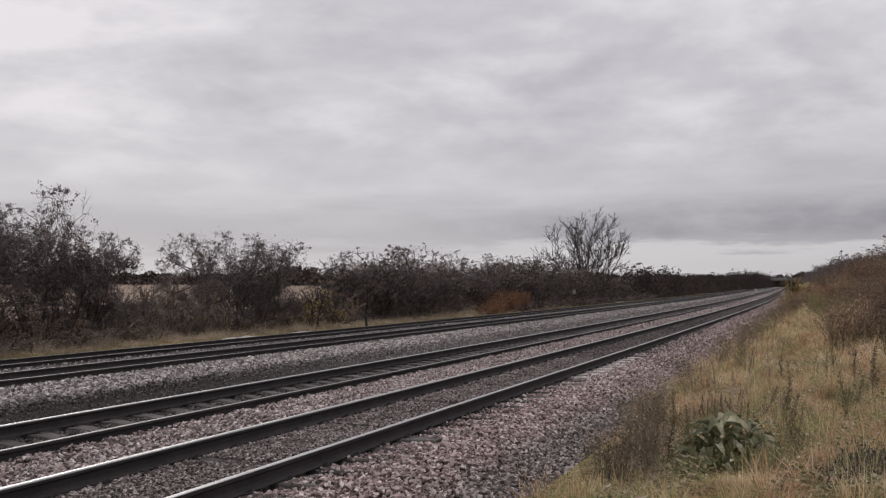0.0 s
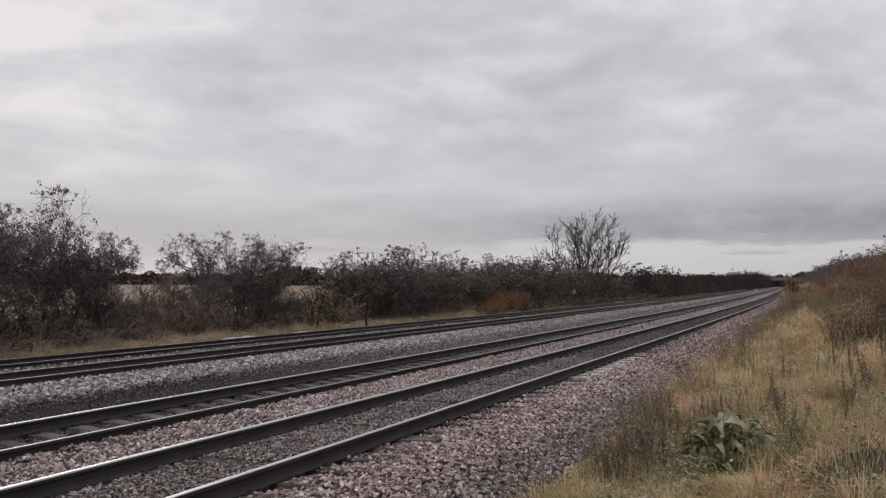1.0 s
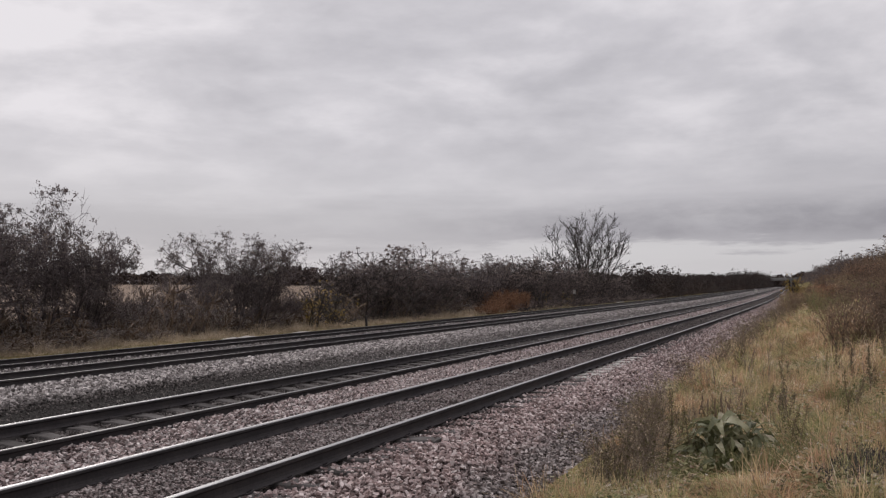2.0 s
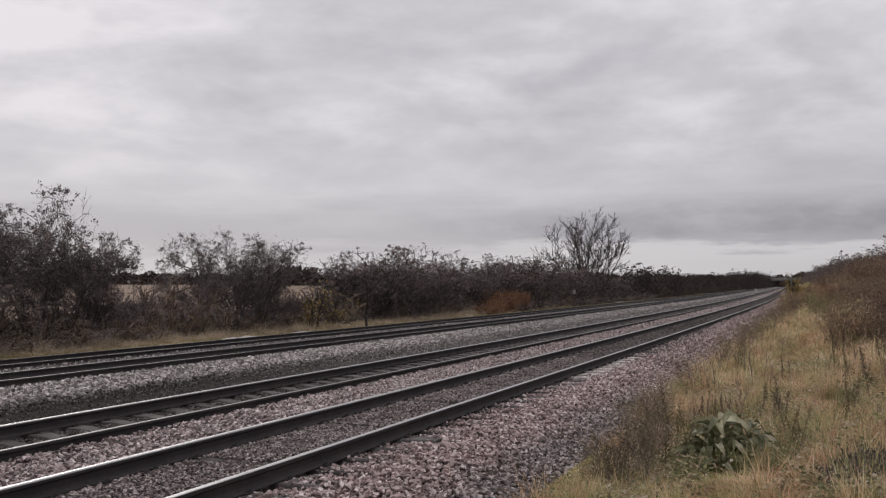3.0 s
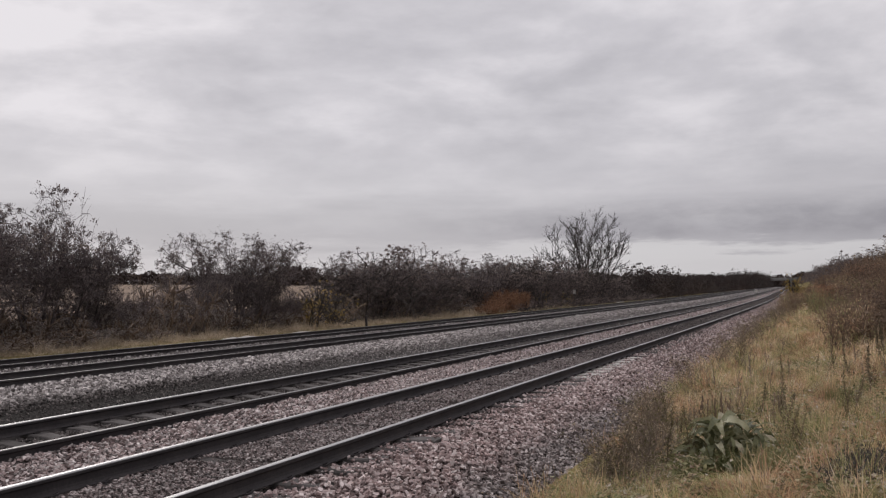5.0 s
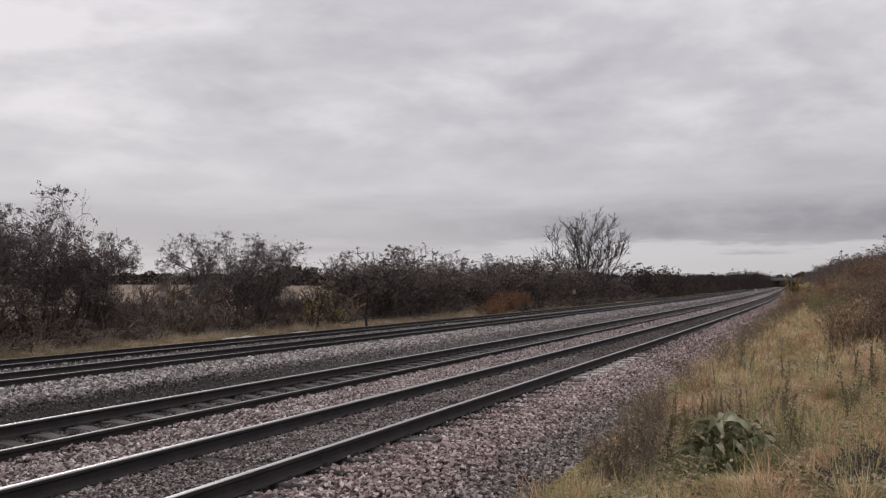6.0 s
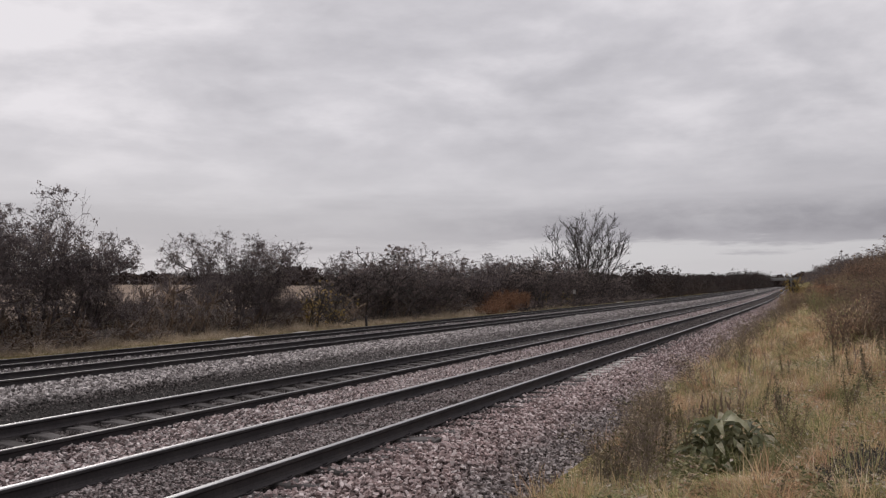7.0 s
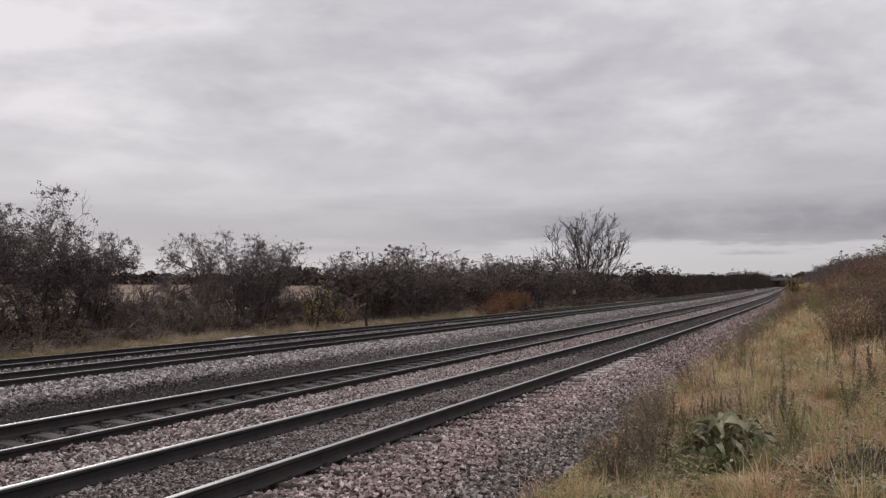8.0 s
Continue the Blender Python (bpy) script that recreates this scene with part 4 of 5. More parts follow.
def tussock_kind(seed, count, reach, l0, l1, mat, label):
    x, y = rng.normal(0, reach, count), rng.normal(0, reach, count)
    v, f = blades(x, y, rng.uniform(l0, l1, count), rng.uniform(0.004, 0.008, count), np.abs(rng.normal(0.45, 0.3, count)), np.full(count, -0.03))
    return tagged(new("grass_tussock", big_mesh("grass_tussock", v, f, mat)), label, "grass", "grass tussocks")


def make_tussocks():
    kinds = [tussock_kind(k, 150, 0.08, 0.25, 0.5, M_GRASS, "tall straw-coloured grass tussock on the bank") for k in range(5)]
    lush = [tussock_kind(k, 220, 0.1, 0.16, 0.34, M_GREEN, "fresh green grass tuft among the dry grass") for k in range(2)]
    for x, y in ((-1.3, 9.15), (-0.85, 9.3), (-0.6, 9.5), (-1.1, 9.4), (-0.3, 9.9), (-1.55, 9.3), (-0.1, 9.6), (-0.45, 9.2), (0.1, 14.2), (-0.7, 14.9), (-1.6, 12.9), (0.5, 16.2), (-0.2, 17.6), (-1.2, 18.5), (0.25, 12.0), (0.3, 13.3)):
        c = copy_thing(random.choice(lush), pose(x, y, ground_z(x, y), 0, 0, random.uniform(0, 360)))
        SWAYS.append((c, 4.0, 0.8))
    scrap(lush)
    for i in range(90):
        y = 7.2 + 11 * random.random() ** 1.3
        x = random.uniform(-2.6, 0.08 * y + 0.5)
        if -1.9 < x < -0.3 and 8.4 < y < 11.0:
            continue
        c = copy_thing(random.choice(kinds), pose(x, y, ground_z(x, y), 0, 0, random.uniform(0, 360)))
        SWAYS.append((c, 6.0, 0.8))
    scrap(kinds)


def spike_kind(seed, tall, mat, label, name, thick=0.02, seeds=150, lower=0.45):
    """A dead upright stalk with a spike of seeds and a few side shoots."""
    g = Growth(seed)
    r = g.r
    p, d = Vector((0, 0, -0.05)), Vector((r.gauss(0, 0.06), r.gauss(0, 0.06), 1)).normalized()
    pts = [p]
    for i in range(6):
        d = (d + Vector((r.gauss(0, 0.05), r.gauss(0, 0.05), 0.02))).normalized()
        p = p + d * (tall / 6)
        pts.append(p)
    g.tube(pts, [0.0055 - 0.0005 * i for i in range(7)], 4)
    runs = [pts]
    for j in range(r.randint(2, 4)):
        i = r.randint(2, 4)
        a = r.uniform(0, 6.3)
        q = [pts[i]]
        e = Vector((math.cos(a) * 0.45, math.sin(a) * 0.45, 1)).normalized()
        for k in range(3):
            q.append(q[-1] + e * tall * 0.09)
            e = (e + Vector((0, 0, 0.35))).normalized()
        g.tube(q, [0.003, 0.0028, 0.0025, 0.002], 3)
        runs.append(q)
    for j in range(seeds):
        q = runs[0] if r.random() < 0.65 else r.choice(runs)
        u = r.uniform(lower if q is pts else 0.2, 0.999) * (len(q) - 1)
        i = int(u)
        c = q[i].lerp(q[i + 1], u - i)
        w = thick * (1.15 - 0.6 * u / (len(q) - 1))
        g.leaf(c + Vector((r.gauss(0, w * 0.6), r.gauss(0, w * 0.6), r.gauss(0, w))), 0.013 * r.uniform(0.6, 1.3))
    e = new(name)
    tagged(e, label, "weed", "dead weed stalks")
    data_part("stem", g.wood(M_STALK), e)
    tagged(data_part("seed_head", g.leaves(mat), e), kind="stuff")
    return e


def twig_kind(seed, tall, label):
    """A dry much-branched weed."""
    g = Growth(seed)
    g.thin = 0.0014
    r = g.r
    for i in range(6):
        a = r.uniform(0, 6.3)
        g.branch(Vector((r.gauss(0, 0.03), r.gauss(0, 0.03), -0.03)), Vector((math.cos(a) * 0.35, math.sin(a) * 0.35, 1)).normalized(), tall * r.uniform(0.6, 1.0), 0.004, 2, 0.25, 0.25, (4, 6), 0.45, 4)
    for t in g.tips:
        if r.random() < 0.5:
            g.leaf(t + Vector((r.gauss(0, 0.01), r.gauss(0, 0.01), r.gauss(0, 0.01))), 0.012 * r.uniform(0.5, 1.4))
    e = new("dry_weed")
    tagged(e, label, "weed", "dry weeds on the ballast edge")
    data_part("stem", g.wood(M_WEED), e)
    tagged(data_part("dry_leaves", g.leaves(M_OLIVE if seed % 2 else M_VERGE), e), kind="stuff")
    return e


def make_weeds():
    docks = [spike_kind(50 + k, 0.75, M_DOCK, "dead brown dock stalk with a dark seed spike", "dock_stalk", 0.036, 260) for k in range(3)]
    for i, (x, y, tall) in enumerate([(0.5, 13.5, 0.85), (0.55, 14.3, 0.6), (-0.53, 11.6, 0.78), (-0.5, 11.4, 0.6), (-0.85, 12.6, 0.6), (0.24, 12.2, 0.62),
                                      (-0.6, 12.1, 0.5), (0.3, 14.8, 0.7), (0.75, 15.5, 0.9), (0.1, 16.5, 0.7), (0.9, 17.5, 0.9)]):
        c = copy_thing(docks[i % 3], pose(x, y, ground_z(x, y), 0, 0, 77 * i))
        c.scale = (1, 1, tall / 0.75)
        SWAYS.append((c, 11.0, 1.0))
    olive = [spike_kind(60 + k, 0.75, M_OLIVE, "olive-brown seeding weed stalk bending in the wind", "seeding_weed", 0.034, 230, 0.3) for k in range(2)]
    for i, (x, y, tall) in enumerate([(-1.45, 9.1, 0.72), (-1.28, 9.5, 0.7), (-1.65, 11.0, 0.8), (-1.5, 10.0, 0.6), (-1.75, 9.8, 0.6), (-0.3, 9.8, 0.6), (-0.42, 10.2, 0.55), (0.2, 11.2, 0.7)]):
        c = copy_thing(olive[i % 2], pose(x, y, ground_z(x, y), 0, 0, 50 * i))
        c.scale = (1.2, 1.2, tall / 0.75)
        SWAYS.append((c, 8.0, 1.0))
    slender = [spike_kind(65 + k, 0.75, M_WEED, "thin pale brown seeding stalk among the grass", "seeding_stalk", 0.02, 170, 0.4) for k in range(2)]
    for i in range(34):
        y = 10.8 + 13 * random.random()
        x = random.uniform(-1.9, 0.075 * y)
        c = copy_thing((slender + slender + olive)[i % 6], pose(x, y, ground_z(x, y), 0, 0, 83 * i))
        k = random.uniform(0.5, 0.8)
        c.scale = (0.75, 0.75, k)
        SWAYS.append((c, 9.0, 1.1))
    twigs = [twig_kind(70 + k, 0.6, "dry brown twiggy weed at the edge of the ballast") for k in range(4)]
    spots = [(-1.71, 9.5, 0.62), (-1.92, 9.1, 0.5), (-2.25, 12.0, 0.6), (-2.05, 8.7, 0.4), (-2.0, 10.4, 0.55), (-1.85, 9.9, 0.6), (-1.9, 11.4, 0.6), (-2.5, 10.9, 0.4), (-1.5, 8.4, 0.45)]
    spots += [(-1.45 - 0.65 * random.random(), random.uniform(8.5, 12.2), random.uniform(0.35, 0.75)) for k in range(20)]
    for k in range(52):
        y = 12.5 + 42 * (k / 52) ** 1.1 + random.uniform(-0.4, 0.4)
        spots.append((random.uniform(-2.75, -1.5 if y > 20 else -2.1) + float(bend(y)), y, random.uniform(0.4, 0.85) * (1 if y < 25 else 1.2)))
    for i, (x, y, tall) in enumerate(spots):
        c = copy_thing(twigs[i % 4], pose(x, y, ground_z(x, y), 0, 0, 61 * i))
        c.scale = (tall / 0.6,) * 3
        if y < 22:
            SWAYS.append((c, 4.0, 1.2))
    scrap(docks + olive + slender + twigs)
    for i in range(14):
        x, y = -1.72 + 0.055 * i + random.uniform(-0.03, 0.03), 13.4 + random.uniform(-0.3, 0.3)
        bm = bmesh.new()
        h = random.uniform(0.24, 0.42)
        for k in range(5):
            bmesh.ops.create_cone(bm, cap_ends=True, segments=5, radius1=0.011 + 0.004 * (k % 2), radius2=0.008, depth=h / 5 + 0.01, matrix=pose(0.006 * k * random.uniform(-1, 1), 0, h * (k + 0.5) / 5 - 0.02))
        me = bpy.data.meshes.new("dead_stem")
        bm.to_mesh(me), bm.free()
        me.materials.append(M_STALK)
        ob = tagged(new("dead_stem", me), "short dark dead plant stem standing in grass", "stem", "dead stems behind the leafy plant")
        ob.matrix_basis = pose(x, y, ground_z(x, y), random.uniform(-6, 6), random.uniform(-8, 8), 0)


def broad_leaf(length, width, arch):
    """One arching leaf with a folded midrib and a wavy edge."""
    verts, faces = [], []
    n = 7
    p, a = Vector((0, 0, 0)), radians(72)
    for i in range(n + 1):
        u = i / n
        w = width * (0.18 + 0.82 * math.sin(math.pi * min(1, 0.12 + 0.88 * u) ** 0.85)) * (1 if i < n else 0.12) / 2
        s = Vector((-math.sin(a), 0, math.cos(a)))
        wave = 0.012 * math.sin(u * 14)
        verts += [p + Vector((0, -w, 0)) + s * (w * 0.35 + wave), p, p + Vector((0, w, 0)) + s * (w * 0.35 - wave)]
        p = p + Vector((math.cos(a), 0, math.sin(a))) * (length / n)
        a -= arch / n
    for i in range(n):
        k = 3 * i
        faces += [(k, k + 1, k + 4, k + 3), (k + 1, k + 2, k + 5, k + 4)]
    me = mesh_of("leaf", verts, faces, [M_BROAD], True)
    return me


LEAVES = []


def make_leafy_plant():
    shapes = [broad_leaf(l, w, a) for l, w, a in ((0.36, 0.072, 2.2), (0.33, 0.086, 2.8), (0.28, 0.062, 1.7), (0.38, 0.078, 3.2), (0.31, 0.058, 2.4))]
    for x, y, count, size, tall in ((-1.02, 9.68, 72, 1.0, 0.46), (-0.78, 9.83, 46, 0.95, 0.36), (-1.16, 9.63, 36, 0.85, 0.26), (-0.99, 9.33, 22, 0.7, 0.1), (-1.64, 9.68, 14, 0.7, 0.1)):
        e = new("leafy_plant")
        tagged(e, "clump of large drooping grey-green leaves growing in rough grass", "plant", "broad-leaved plants")
        e.matrix_basis = pose(x, y, ground_z(x, y) - 0.02)
        for i in range(count):
            a = 137.5 * i + random.uniform(-15, 15)
            ob = data_part("leaf", shapes[i % 5], e)
            k = size * random.uniform(0.7, 1.1)
            r = 0.05 + 0.16 * (1 - i / count)
            m = pose(r * math.cos(radians(a)), r * math.sin(radians(a)), tall * i / count, 0, 0, a) @ pose(0, 0, 0, random.uniform(-45, 45), random.uniform(-15, 30) if i < 0.7 * count else random.uniform(14, 30), 0)
            ob.matrix_basis = m @ Matrix.Diagonal((k, k, k, 1))
            if i % 4 == 0:
                LEAVES.append((ob, m))


def willow_kind(seed, tall, mat, label, name="willowherb_clump", stems=32, leaf=0.036, flakes=True):
    g = Growth(seed)
    g.thin = 0.003
    r = g.r
    for i in range(stems):
        a, q = r.uniform(0, 6.3), 0.5 * math.sqrt(r.random())
        p = Vector((math.cos(a) * q, math.sin(a) * q, -0.05))
        d = Vector((r.gauss(0, 0.16), r.gauss(0, 0.16), 1)).normalized()
        h = tall * r.uniform(0.6, 1.0)
        pts = [p]
        for k in range(4):
            d = (d + Vector((r.gauss(0, 0.07), r.gauss(0, 0.07), 0))).normalized()
            pts.append(pts[-1] + d * h / 4)
        g.tube(pts, [0.006, 0.005, 0.004, 0.003, 0.002], 3)
        for k in range(64):
            u = r.uniform(0.5, 3.99)
            i0 = int(u)
            p = pts[i0].lerp(pts[i0 + 1], u - i0) + Vector((r.gauss(0, 0.08), r.gauss(0, 0.08), r.gauss(0, 0.05)))
            broad = flakes and k % 2 == 0
            (g.leaf if broad else g.strand)(p, leaf * r.uniform(0.6, 1.5) * (0.7 if broad else 1.0))
    e = new(name)
    tagged(e, label, "weed", "willowherb thicket")
    tagged(data_part("stalk", g.wood(M_STALK), e), kind="stuff")
    tagged(data_part("foliage", g.leaves(mat), e), kind="stuff")
    return e


def make_bank_thicket():
    kinds = [willow_kind(80, 1.4, M_RUSSET, "russet dead willowherb clump on the bank"), willow_kind(81, 1.3, M_RUSSET, "russet dead willowherb clump on the bank"),
             willow_kind(82, 1.1, M_ORANGE, "rusty orange dying herb clump on the bank"), willow_kind(83, 1.2, M_GRASS, "tall pale dry grass clump on the bank", flakes=False),
             willow_kind(84, 0.95, M_GREEN, "yellow-green living weed clump on the bank", flakes=False), willow_kind(85, 1.1, M_STALK, "dark brown withered weed clump on the bank")]
    for i in range(225):
        y = 21 + 95 * random.random() ** 1.7
        lo = 0.25 if y < 32 else -0.1 if y < 45 else -1.6
        t = random.uniform(lo, min(9.0, 0.09 * y + 2.5))
        k = random.choices(kinds, (5, 4, 1.5, 0.5, 1, 5.5) if t > 0.1 - 0.01 * max(0, y - 40) else (1, 1, 0.5, 5, 3, 2))[0]
        x = t + float(bend(y))
        c = copy_thing(k, pose(x, y, ground_z(x, y), 0, 0, random.uniform(0, 360)))
        w = random.uniform(0.8, 1.25) * (1 + y / 160)
        c.scale = (w * 1.2, w * 1.2, random.uniform(0.6, 1.0) * (1 + y / 300))
        if y < 32:
            SWAYS.append((c, 2.0, 0.9))
    for x, y in ((0.75, 22.4), (1.1, 23.2), (0.95, 24.6), (1.5, 25.2), (0.5, 25.8), (1.3, 27.0)):
        c = copy_thing(kinds[5], pose(x, y, ground_z(x, y), 0, 0, 55 * y))
        c.scale = (0.9, 0.9, random.uniform(0.5, 0.7))
        SWAYS.append((c, 2.5, 1.0))
    scrap(kinds)
    bushes = [thing_of("bank_bush", shrub(91, 3.0, 1.7, 3000, 0.06, 6, 2, kids=(3, 5), tipped=0.85), M_BARK, M_RUSSET, "russet-brown bare bush on the bank", "bush", "bushes on the bank"),
              thing_of("bank_bush", shrub(92, 3.0, 1.7, 2000, 0.09, 6, 2, kids=(3, 5)), M_BARK, M_HEDGE, "dark bare bush on the bank", "bush", "bushes on the bank")]
    for i in range(60):
        y = 75 + 190 * random.random()
        t = random.uniform(2.2, 9.5)
        put(bushes[1 if y > 170 else 0], t + float(bend(y)), y, random.uniform(1.6, 2.7) if y < 170 else random.uniform(2.8, 4.4), random.uniform(0.9, 1.3), native=3.0)
    for i in range(40):
        y = 260 + 16 * i
        put(bushes[1], random.uniform(4.5, 11) + float(bend(y)), y, random.uniform(3.0, 5), 1.5, native=3.0)
    scrap(bushes)
    for x, y, k in ((0.12, 8.1, 0.75), (0.28, 8.05, 0.85), (0.45, 8.1, 0.8), (0.22, 8.4, 0.85), (0.4, 8.45, 0.95)):
        e = willow_kind(95, 0.42, M_DARKLEAF, "dark withered weed clump in the grass", "withered_clump", 70, 0.034)
        e.matrix_basis = pose(x, y, ground_z(x, y) - 0.03, 0, 0, 90 * x)
        e.scale = (0.45, 0.45, k)
    for x, y, tall in ((-23.7, 69.4, 1.2), (-24.3, 71.2, 1.9), (-23.8, 72.8, 1.8), (-24.2, 74.6, 2.2), (-23.8, 76.6, 1.9), (-24.4, 78.4, 1.7), (-23.4, 66.4, 0.8)):
        e = willow_kind(int(y * 10), 1.3, M_ORANGE, "rusty orange dead bracken clump below the hedgerow", "bracken_clump", 40, 0.06)
        e["category"], e["group"] = "bracken", "bracken below the hedgerow"
        e.matrix_basis = pose(x + float(bend(y)), y, ground_z(x, y) - 0.05, 0, 0, 31 * y)
        e.scale = (1.5, 1.5, tall / 1.3)


make_tussocks()
make_weeds()
make_leafy_plant()
make_bank_thicket()
scrap(hedge_kinds + mid_kinds + low_kinds + far_kinds + [dark_low, fan_kind])


# ---------------------------------------------------------------- lineside things and distance
M_BRIDGE = material("dark grey bridge concrete", plain((0.16, 0.16, 0.156), (0.25, 0.25, 0.243), 0.6), 0.95, spec=0.1)

M_BRICK = material("sooty engineering brick", plain((0.025, 0.025, 0.028), (0.06, 0.056, 0.055), 0.8), 0.9, spec=0.1)


def make_bridge():
    e = new("road_bridge")
    tagged(e, "grey concrete road bridge over the railway far off", "bridge")
    y = 1000.0
    e.matrix_basis = pose(float(bend(y)) - 10, y, 1.0)
    part("deck", box(bmesh.new(), (46, 9, 1.6), (7, 0, 5.8), 0.08), M_BRIDGE, e)
    for s in (-1, 1):
        part("parapet", box(bmesh.new(), (46, 0.3, 1.2), (7, s * 4.3, 7.2), 0.05), M_BRIDGE, e)
        part("abutment", box(bmesh.new(), (5, 8.6, 6.2), (7 + s * 20.4, 0, 1.9), 0.05), M_BRICK, e, "dark blue-grey brick abutment")
    part("pier", box(bmesh.new(), (1.2, 8, 6.2), (7.5, 0, 1.9), 0.05), M_BRIDGE, e)


def make_lineside():
    e = new("marker_post")
    tagged(e, "short dark wooden marker post beside the track", "post")
    e.matrix_basis = pose(-22.4, 44.2, -0.45, 2, -3, 10)
    part("shaft", box(bmesh.new(), (0.11, 0.11, 0.56), (0, 0, 0.27), 0.012), M_RUST, e)
    part("cap", box(bmesh.new(), (0.16, 0.14, 0.06), (0, 0, 0.57), 0.012), M_RUST, e)
    for x, y, turn, n in ((-22.7, 32.6, 2, 2), (-22.6, 38.0, -3, 1), (-23.2, 117.0, 1, 4)):
        for k in range(n):
            t = tagged(new("trough_lid"), "pale concrete cable trough lid lying on the verge", "trough lid", "cable trough lids")
            yy = y + k * 1.02
            t.matrix_basis = pose(x + float(bend(yy)), yy, -0.46 + 0.004 * k, 2, 3, turn)
            part("slab", box(bmesh.new(), (0.42, 0.98, 0.12), (0, 0, 0), 0.015), M_PALE, t)
            part("lifting_slot", box(bmesh.new(), (0.1, 0.03, 0.008), (0, 0.38, 0.064), 0.002), M_STALK, t)
    b = new("marker_board")
    tagged(b, "small pale marker board on a post before the hedgerow", "sign")
    b.matrix_basis = pose(-24.2 + float(bend(98)), 98, -0.45, 0, 0, 12)
    part("post", box(bmesh.new(), (0.07, 0.07, 1.7), (0, 0, 0.85), 0.01), M_RUST, b)
    part("plate", box(bmesh.new(), (0.26, 0.03, 0.42), (0, -0.05, 1.5), 0.008), M_PALE, b, "plain pale plate")
    c = new("equipment_cabinet")
    tagged(c, "pale grey lineside equipment cabinet far along the track", "cabinet")
    c.matrix_basis = pose(-12.4 + float(bend(285)), 285, -0.6)
    c.scale = (0.6, 0.6, 0.6)
    part("body", box(bmesh.new(), (1.1, 0.6, 1.5), (0, 0, 0.85), 0.03), M_PALE, c)
    part("plinth", box(bmesh.new(), (1.3, 0.8, 0.2), (0, 0, 0.06), 0.02), M_CONCRETE, c)
    part("door", box(bmesh.new(), (0.5, 0.03, 1.35), (0.26, -0.31, 0.85), 0.01), M_PALE, c)
    b = new("barn")
    tagged(b, "low farm barn with a dark pitched roof across the field", "barn")
    b.matrix_basis = pose(-196, 214, float(land(-196, 214)), 0, 0, -40)
    bm = bmesh.new()
    box(bm, (11, 6, 3.2), (0, 0, 1.6), 0.03)
    part("wall", bm, M_CONCRETE, b)
    bm = bmesh.new()
    for s in (-1, 1):
        box(bm, (11.6, 3.7, 0.15), (0, s * 1.55, 4.05), 0.0, (s * -30, 0, 0))
    part("roof", bm, M_RUST, b)


M_FEATHER = material("dark plumage", plain((0.1, 0.09, 0.085), (0.19, 0.17, 0.16), 40), 0.8, spec=0.1)
make_bridge()
make_lineside()

BIRD = {}


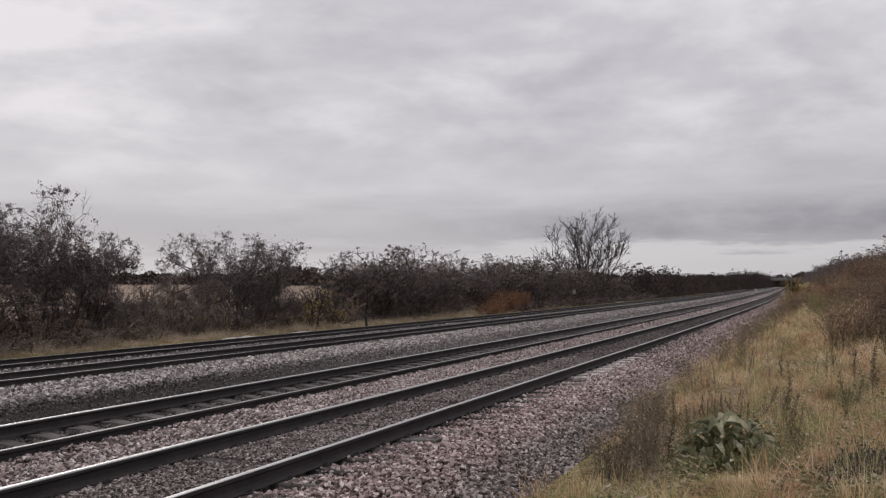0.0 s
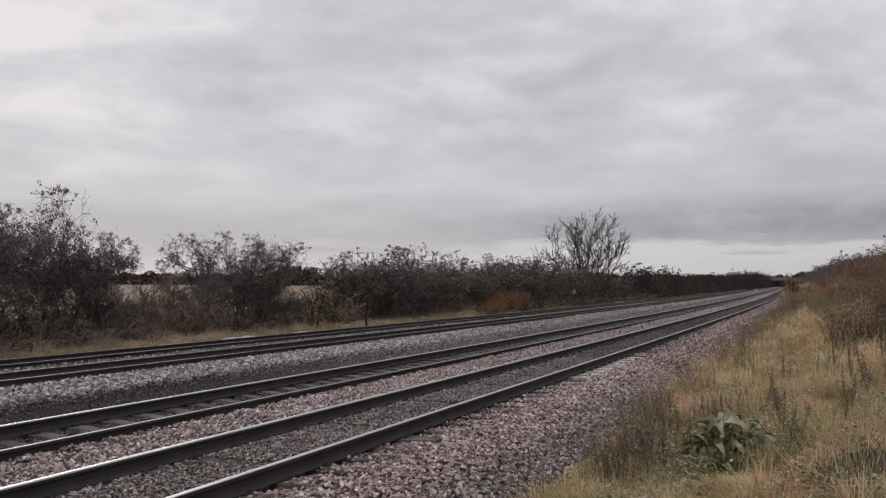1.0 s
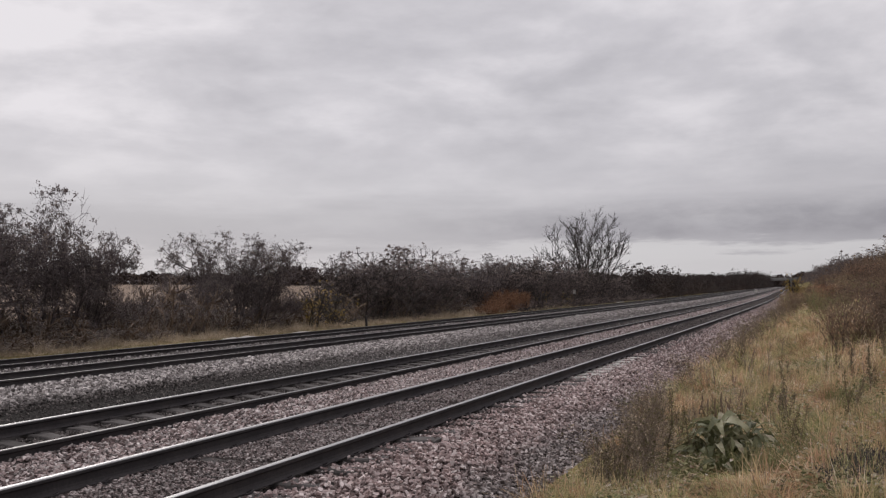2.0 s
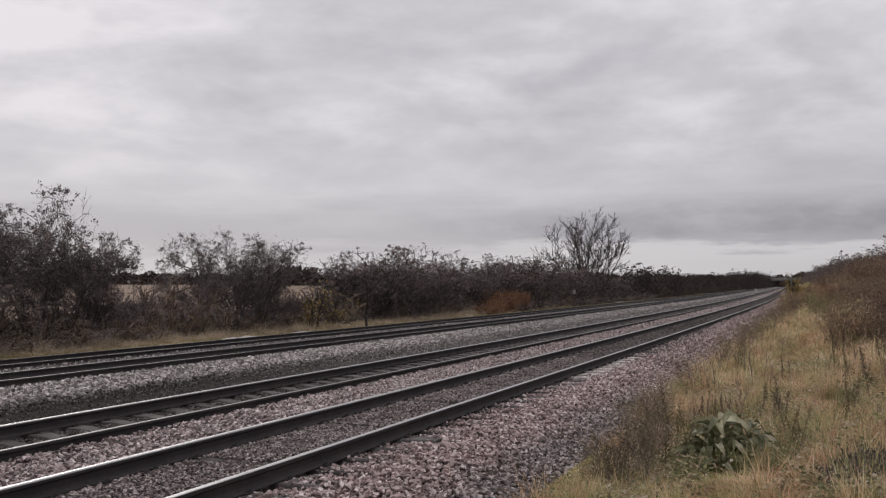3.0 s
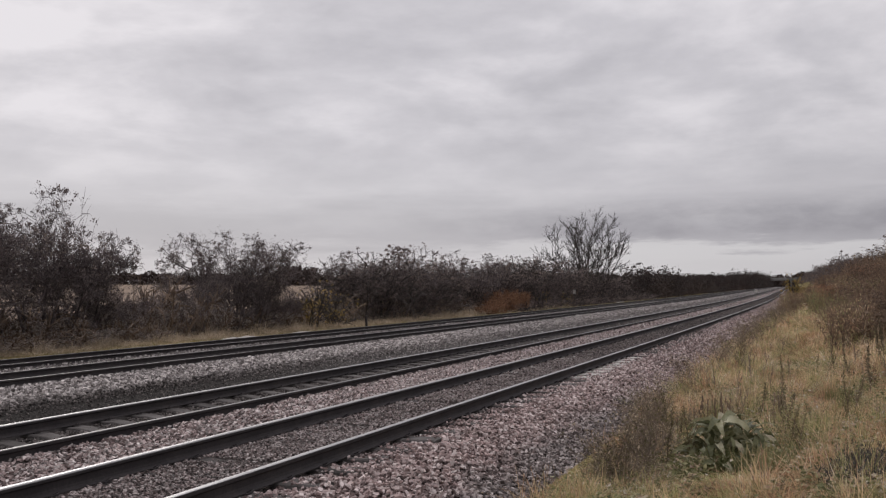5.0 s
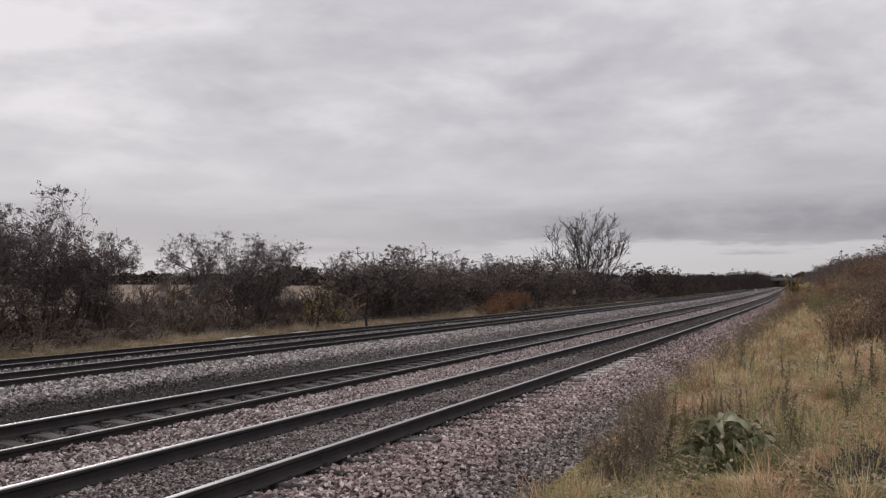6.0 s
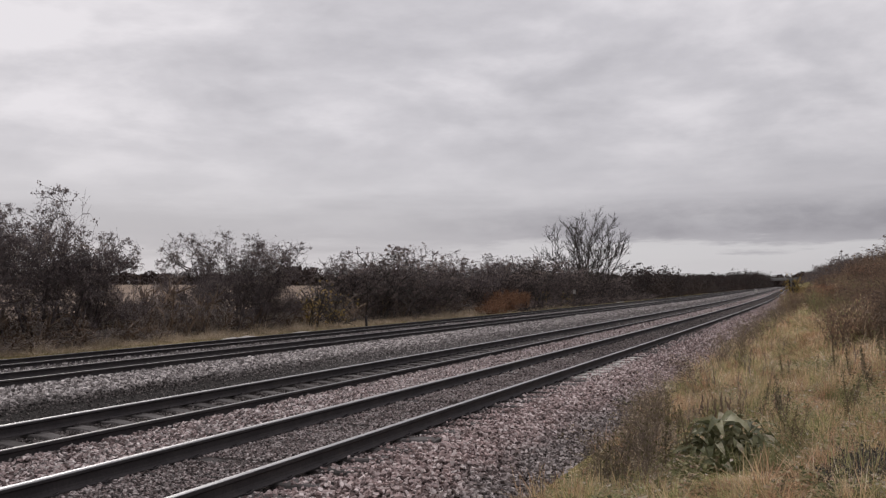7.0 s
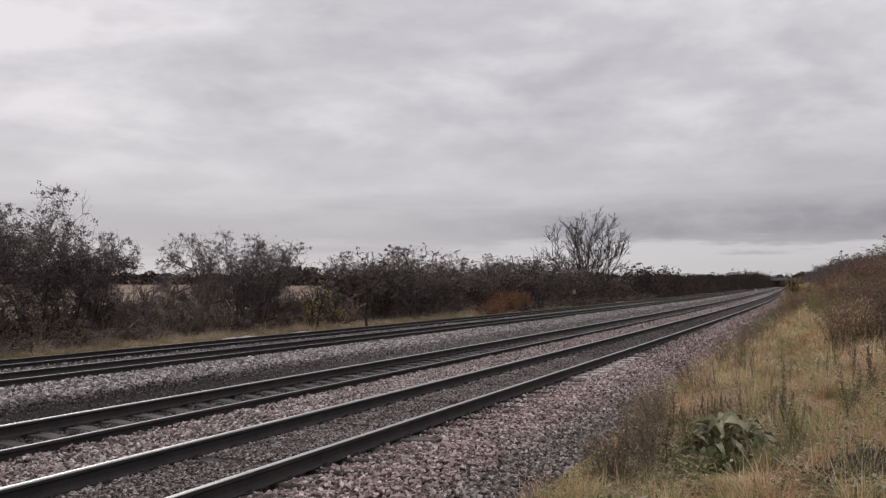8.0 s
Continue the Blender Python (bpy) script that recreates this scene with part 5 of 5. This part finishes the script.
def make_bird():
    e = new("small_bird")
    tagged(e, "small dark bird in flight over the hedgerow", "bird")
    bm = bmesh.new()
    rings = []
    for y, w, h in ((-0.105, 0.02, 0.004), (-0.06, 0.019, 0.012), (-0.035, 0.032, 0.03), (0.0, 0.041, 0.041), (0.035, 0.037, 0.036), (0.055, 0.026, 0.028), (0.075, 0.026, 0.027), (0.095, 0.012, 0.012), (0.11, 0.001, 0.001)):
        rings.append([bm.verts.new((w * math.cos(a), y, h * math.sin(a))) for a in np.linspace(0, 2 * math.pi, 9)[:-1]])
    for a, b in zip(rings, rings[1:]):
        for i in range(8):
            bm.faces.new((a[i], a[(i + 1) % 8], b[(i + 1) % 8], b[i]))
    bm.faces.new(rings[0][::-1]), bm.faces.new(rings[-1])
    part("body", bm, M_FEATHER, e)
    wings = []
    for s in (-1, 1):
        bm = bmesh.new()
        plan = [(0.0, 0.045, 0.014), (0.07, 0.052, 0.01), (0.14, 0.028, 0.005), (0.165, -0.012, 0.002), (0.1, -0.045, 0.003), (0.0, -0.048, 0.008)]
        up = [bm.verts.new((s * x, y, t / 2)) for x, y, t in plan]
        dn = [bm.verts.new((s * x, y, -t / 2)) for x, y, t in plan]
        bm.faces.new(up), bm.faces.new(dn[::-1])
        for i in range(6):
            bm.faces.new((up[i], dn[i], dn[(i + 1) % 6], up[(i + 1) % 6]))
        bmesh.ops.recalc_face_normals(bm, faces=bm.faces)
        w = part("wing", bm, M_FEATHER, e)
        wings.append((w, s))
    BIRD["body"], BIRD["wings"] = e, wings


make_bird()


# ---------------------------------------------------------------- what the wind and the bird do
def gust(x, y, t):
    """Strength of the wind at a place: waves that run with it."""
    u = 0.9 * x - 0.45 * y
    return 0.5 * math.sin(3.1 * t - 1.3 * u) + 0.32 * math.sin(5.3 * t - 2.1 * u + 1.0) + 0.18 * math.sin(8.7 * t + 3.0 * u)


def motions():
    times = [0.25 * k for k in range(33)]
    for i, (ob, most, speed) in enumerate(SWAYS):
        m = ob.matrix_basis.copy()
        at, spin = m.translation.copy(), m.to_quaternion().to_matrix().to_4x4()
        rows = []
        for t in times:
            g = gust(at.x, at.y, t * speed)
            side = math.sin(4.1 * t * speed + i) * 0.35
            rows.append((t, pose(*at, most * side, most * (g + 0.35), 0) @ spin))
        walk(ob, rows)
    for i, (ob, m) in enumerate(LEAVES):
        walk(ob, [(t, m @ pose(0, 0, 0, 5 * math.sin(4.4 * t + i), 3.5 * math.sin(5.6 * t + 2 * i), 0)) for t in times])
    # the bird crosses the corner of the sky just after four seconds
    bird = BIRD["body"]
    path = [(0.0, (-14.5, 4.5, 0.8)), (3.0, (-14.2, 5.0, 1.2)), (3.6, (-12.2, 7.9, 3.0)), (3.9, (-10.75, 9.75, 4.6)), (4.0, BIRD_AT[0]), (4.1, BIRD_AT[1]), (4.5, (-8.3, 12.7, 7.6)), (6.0, (1.0, 22.0, 17.0)), (8.0, (12.0, 36.0, 26.0))]
    rows = []
    for i, (t, p) in enumerate(path):
        a, b = Vector(path[max(i - 1, 0)][1]), Vector(path[min(i + 1, len(path) - 1)][1])
        rows.append((t, Matrix.Translation(p) @ (b - a).to_track_quat("Y", "Z").to_matrix().to_4x4()))
    walk(bird, rows)
    for w, s in BIRD["wings"]:
        walk(w, [(0.1 * k, pose(0, 0.005, 0.012, 0, s * (-38 if k % 2 else 30), 0)) for k in range(81)])


BIRD_AT = ((-10.335, 10.28, 5.105), (-9.945, 10.779, 5.56))
motions()
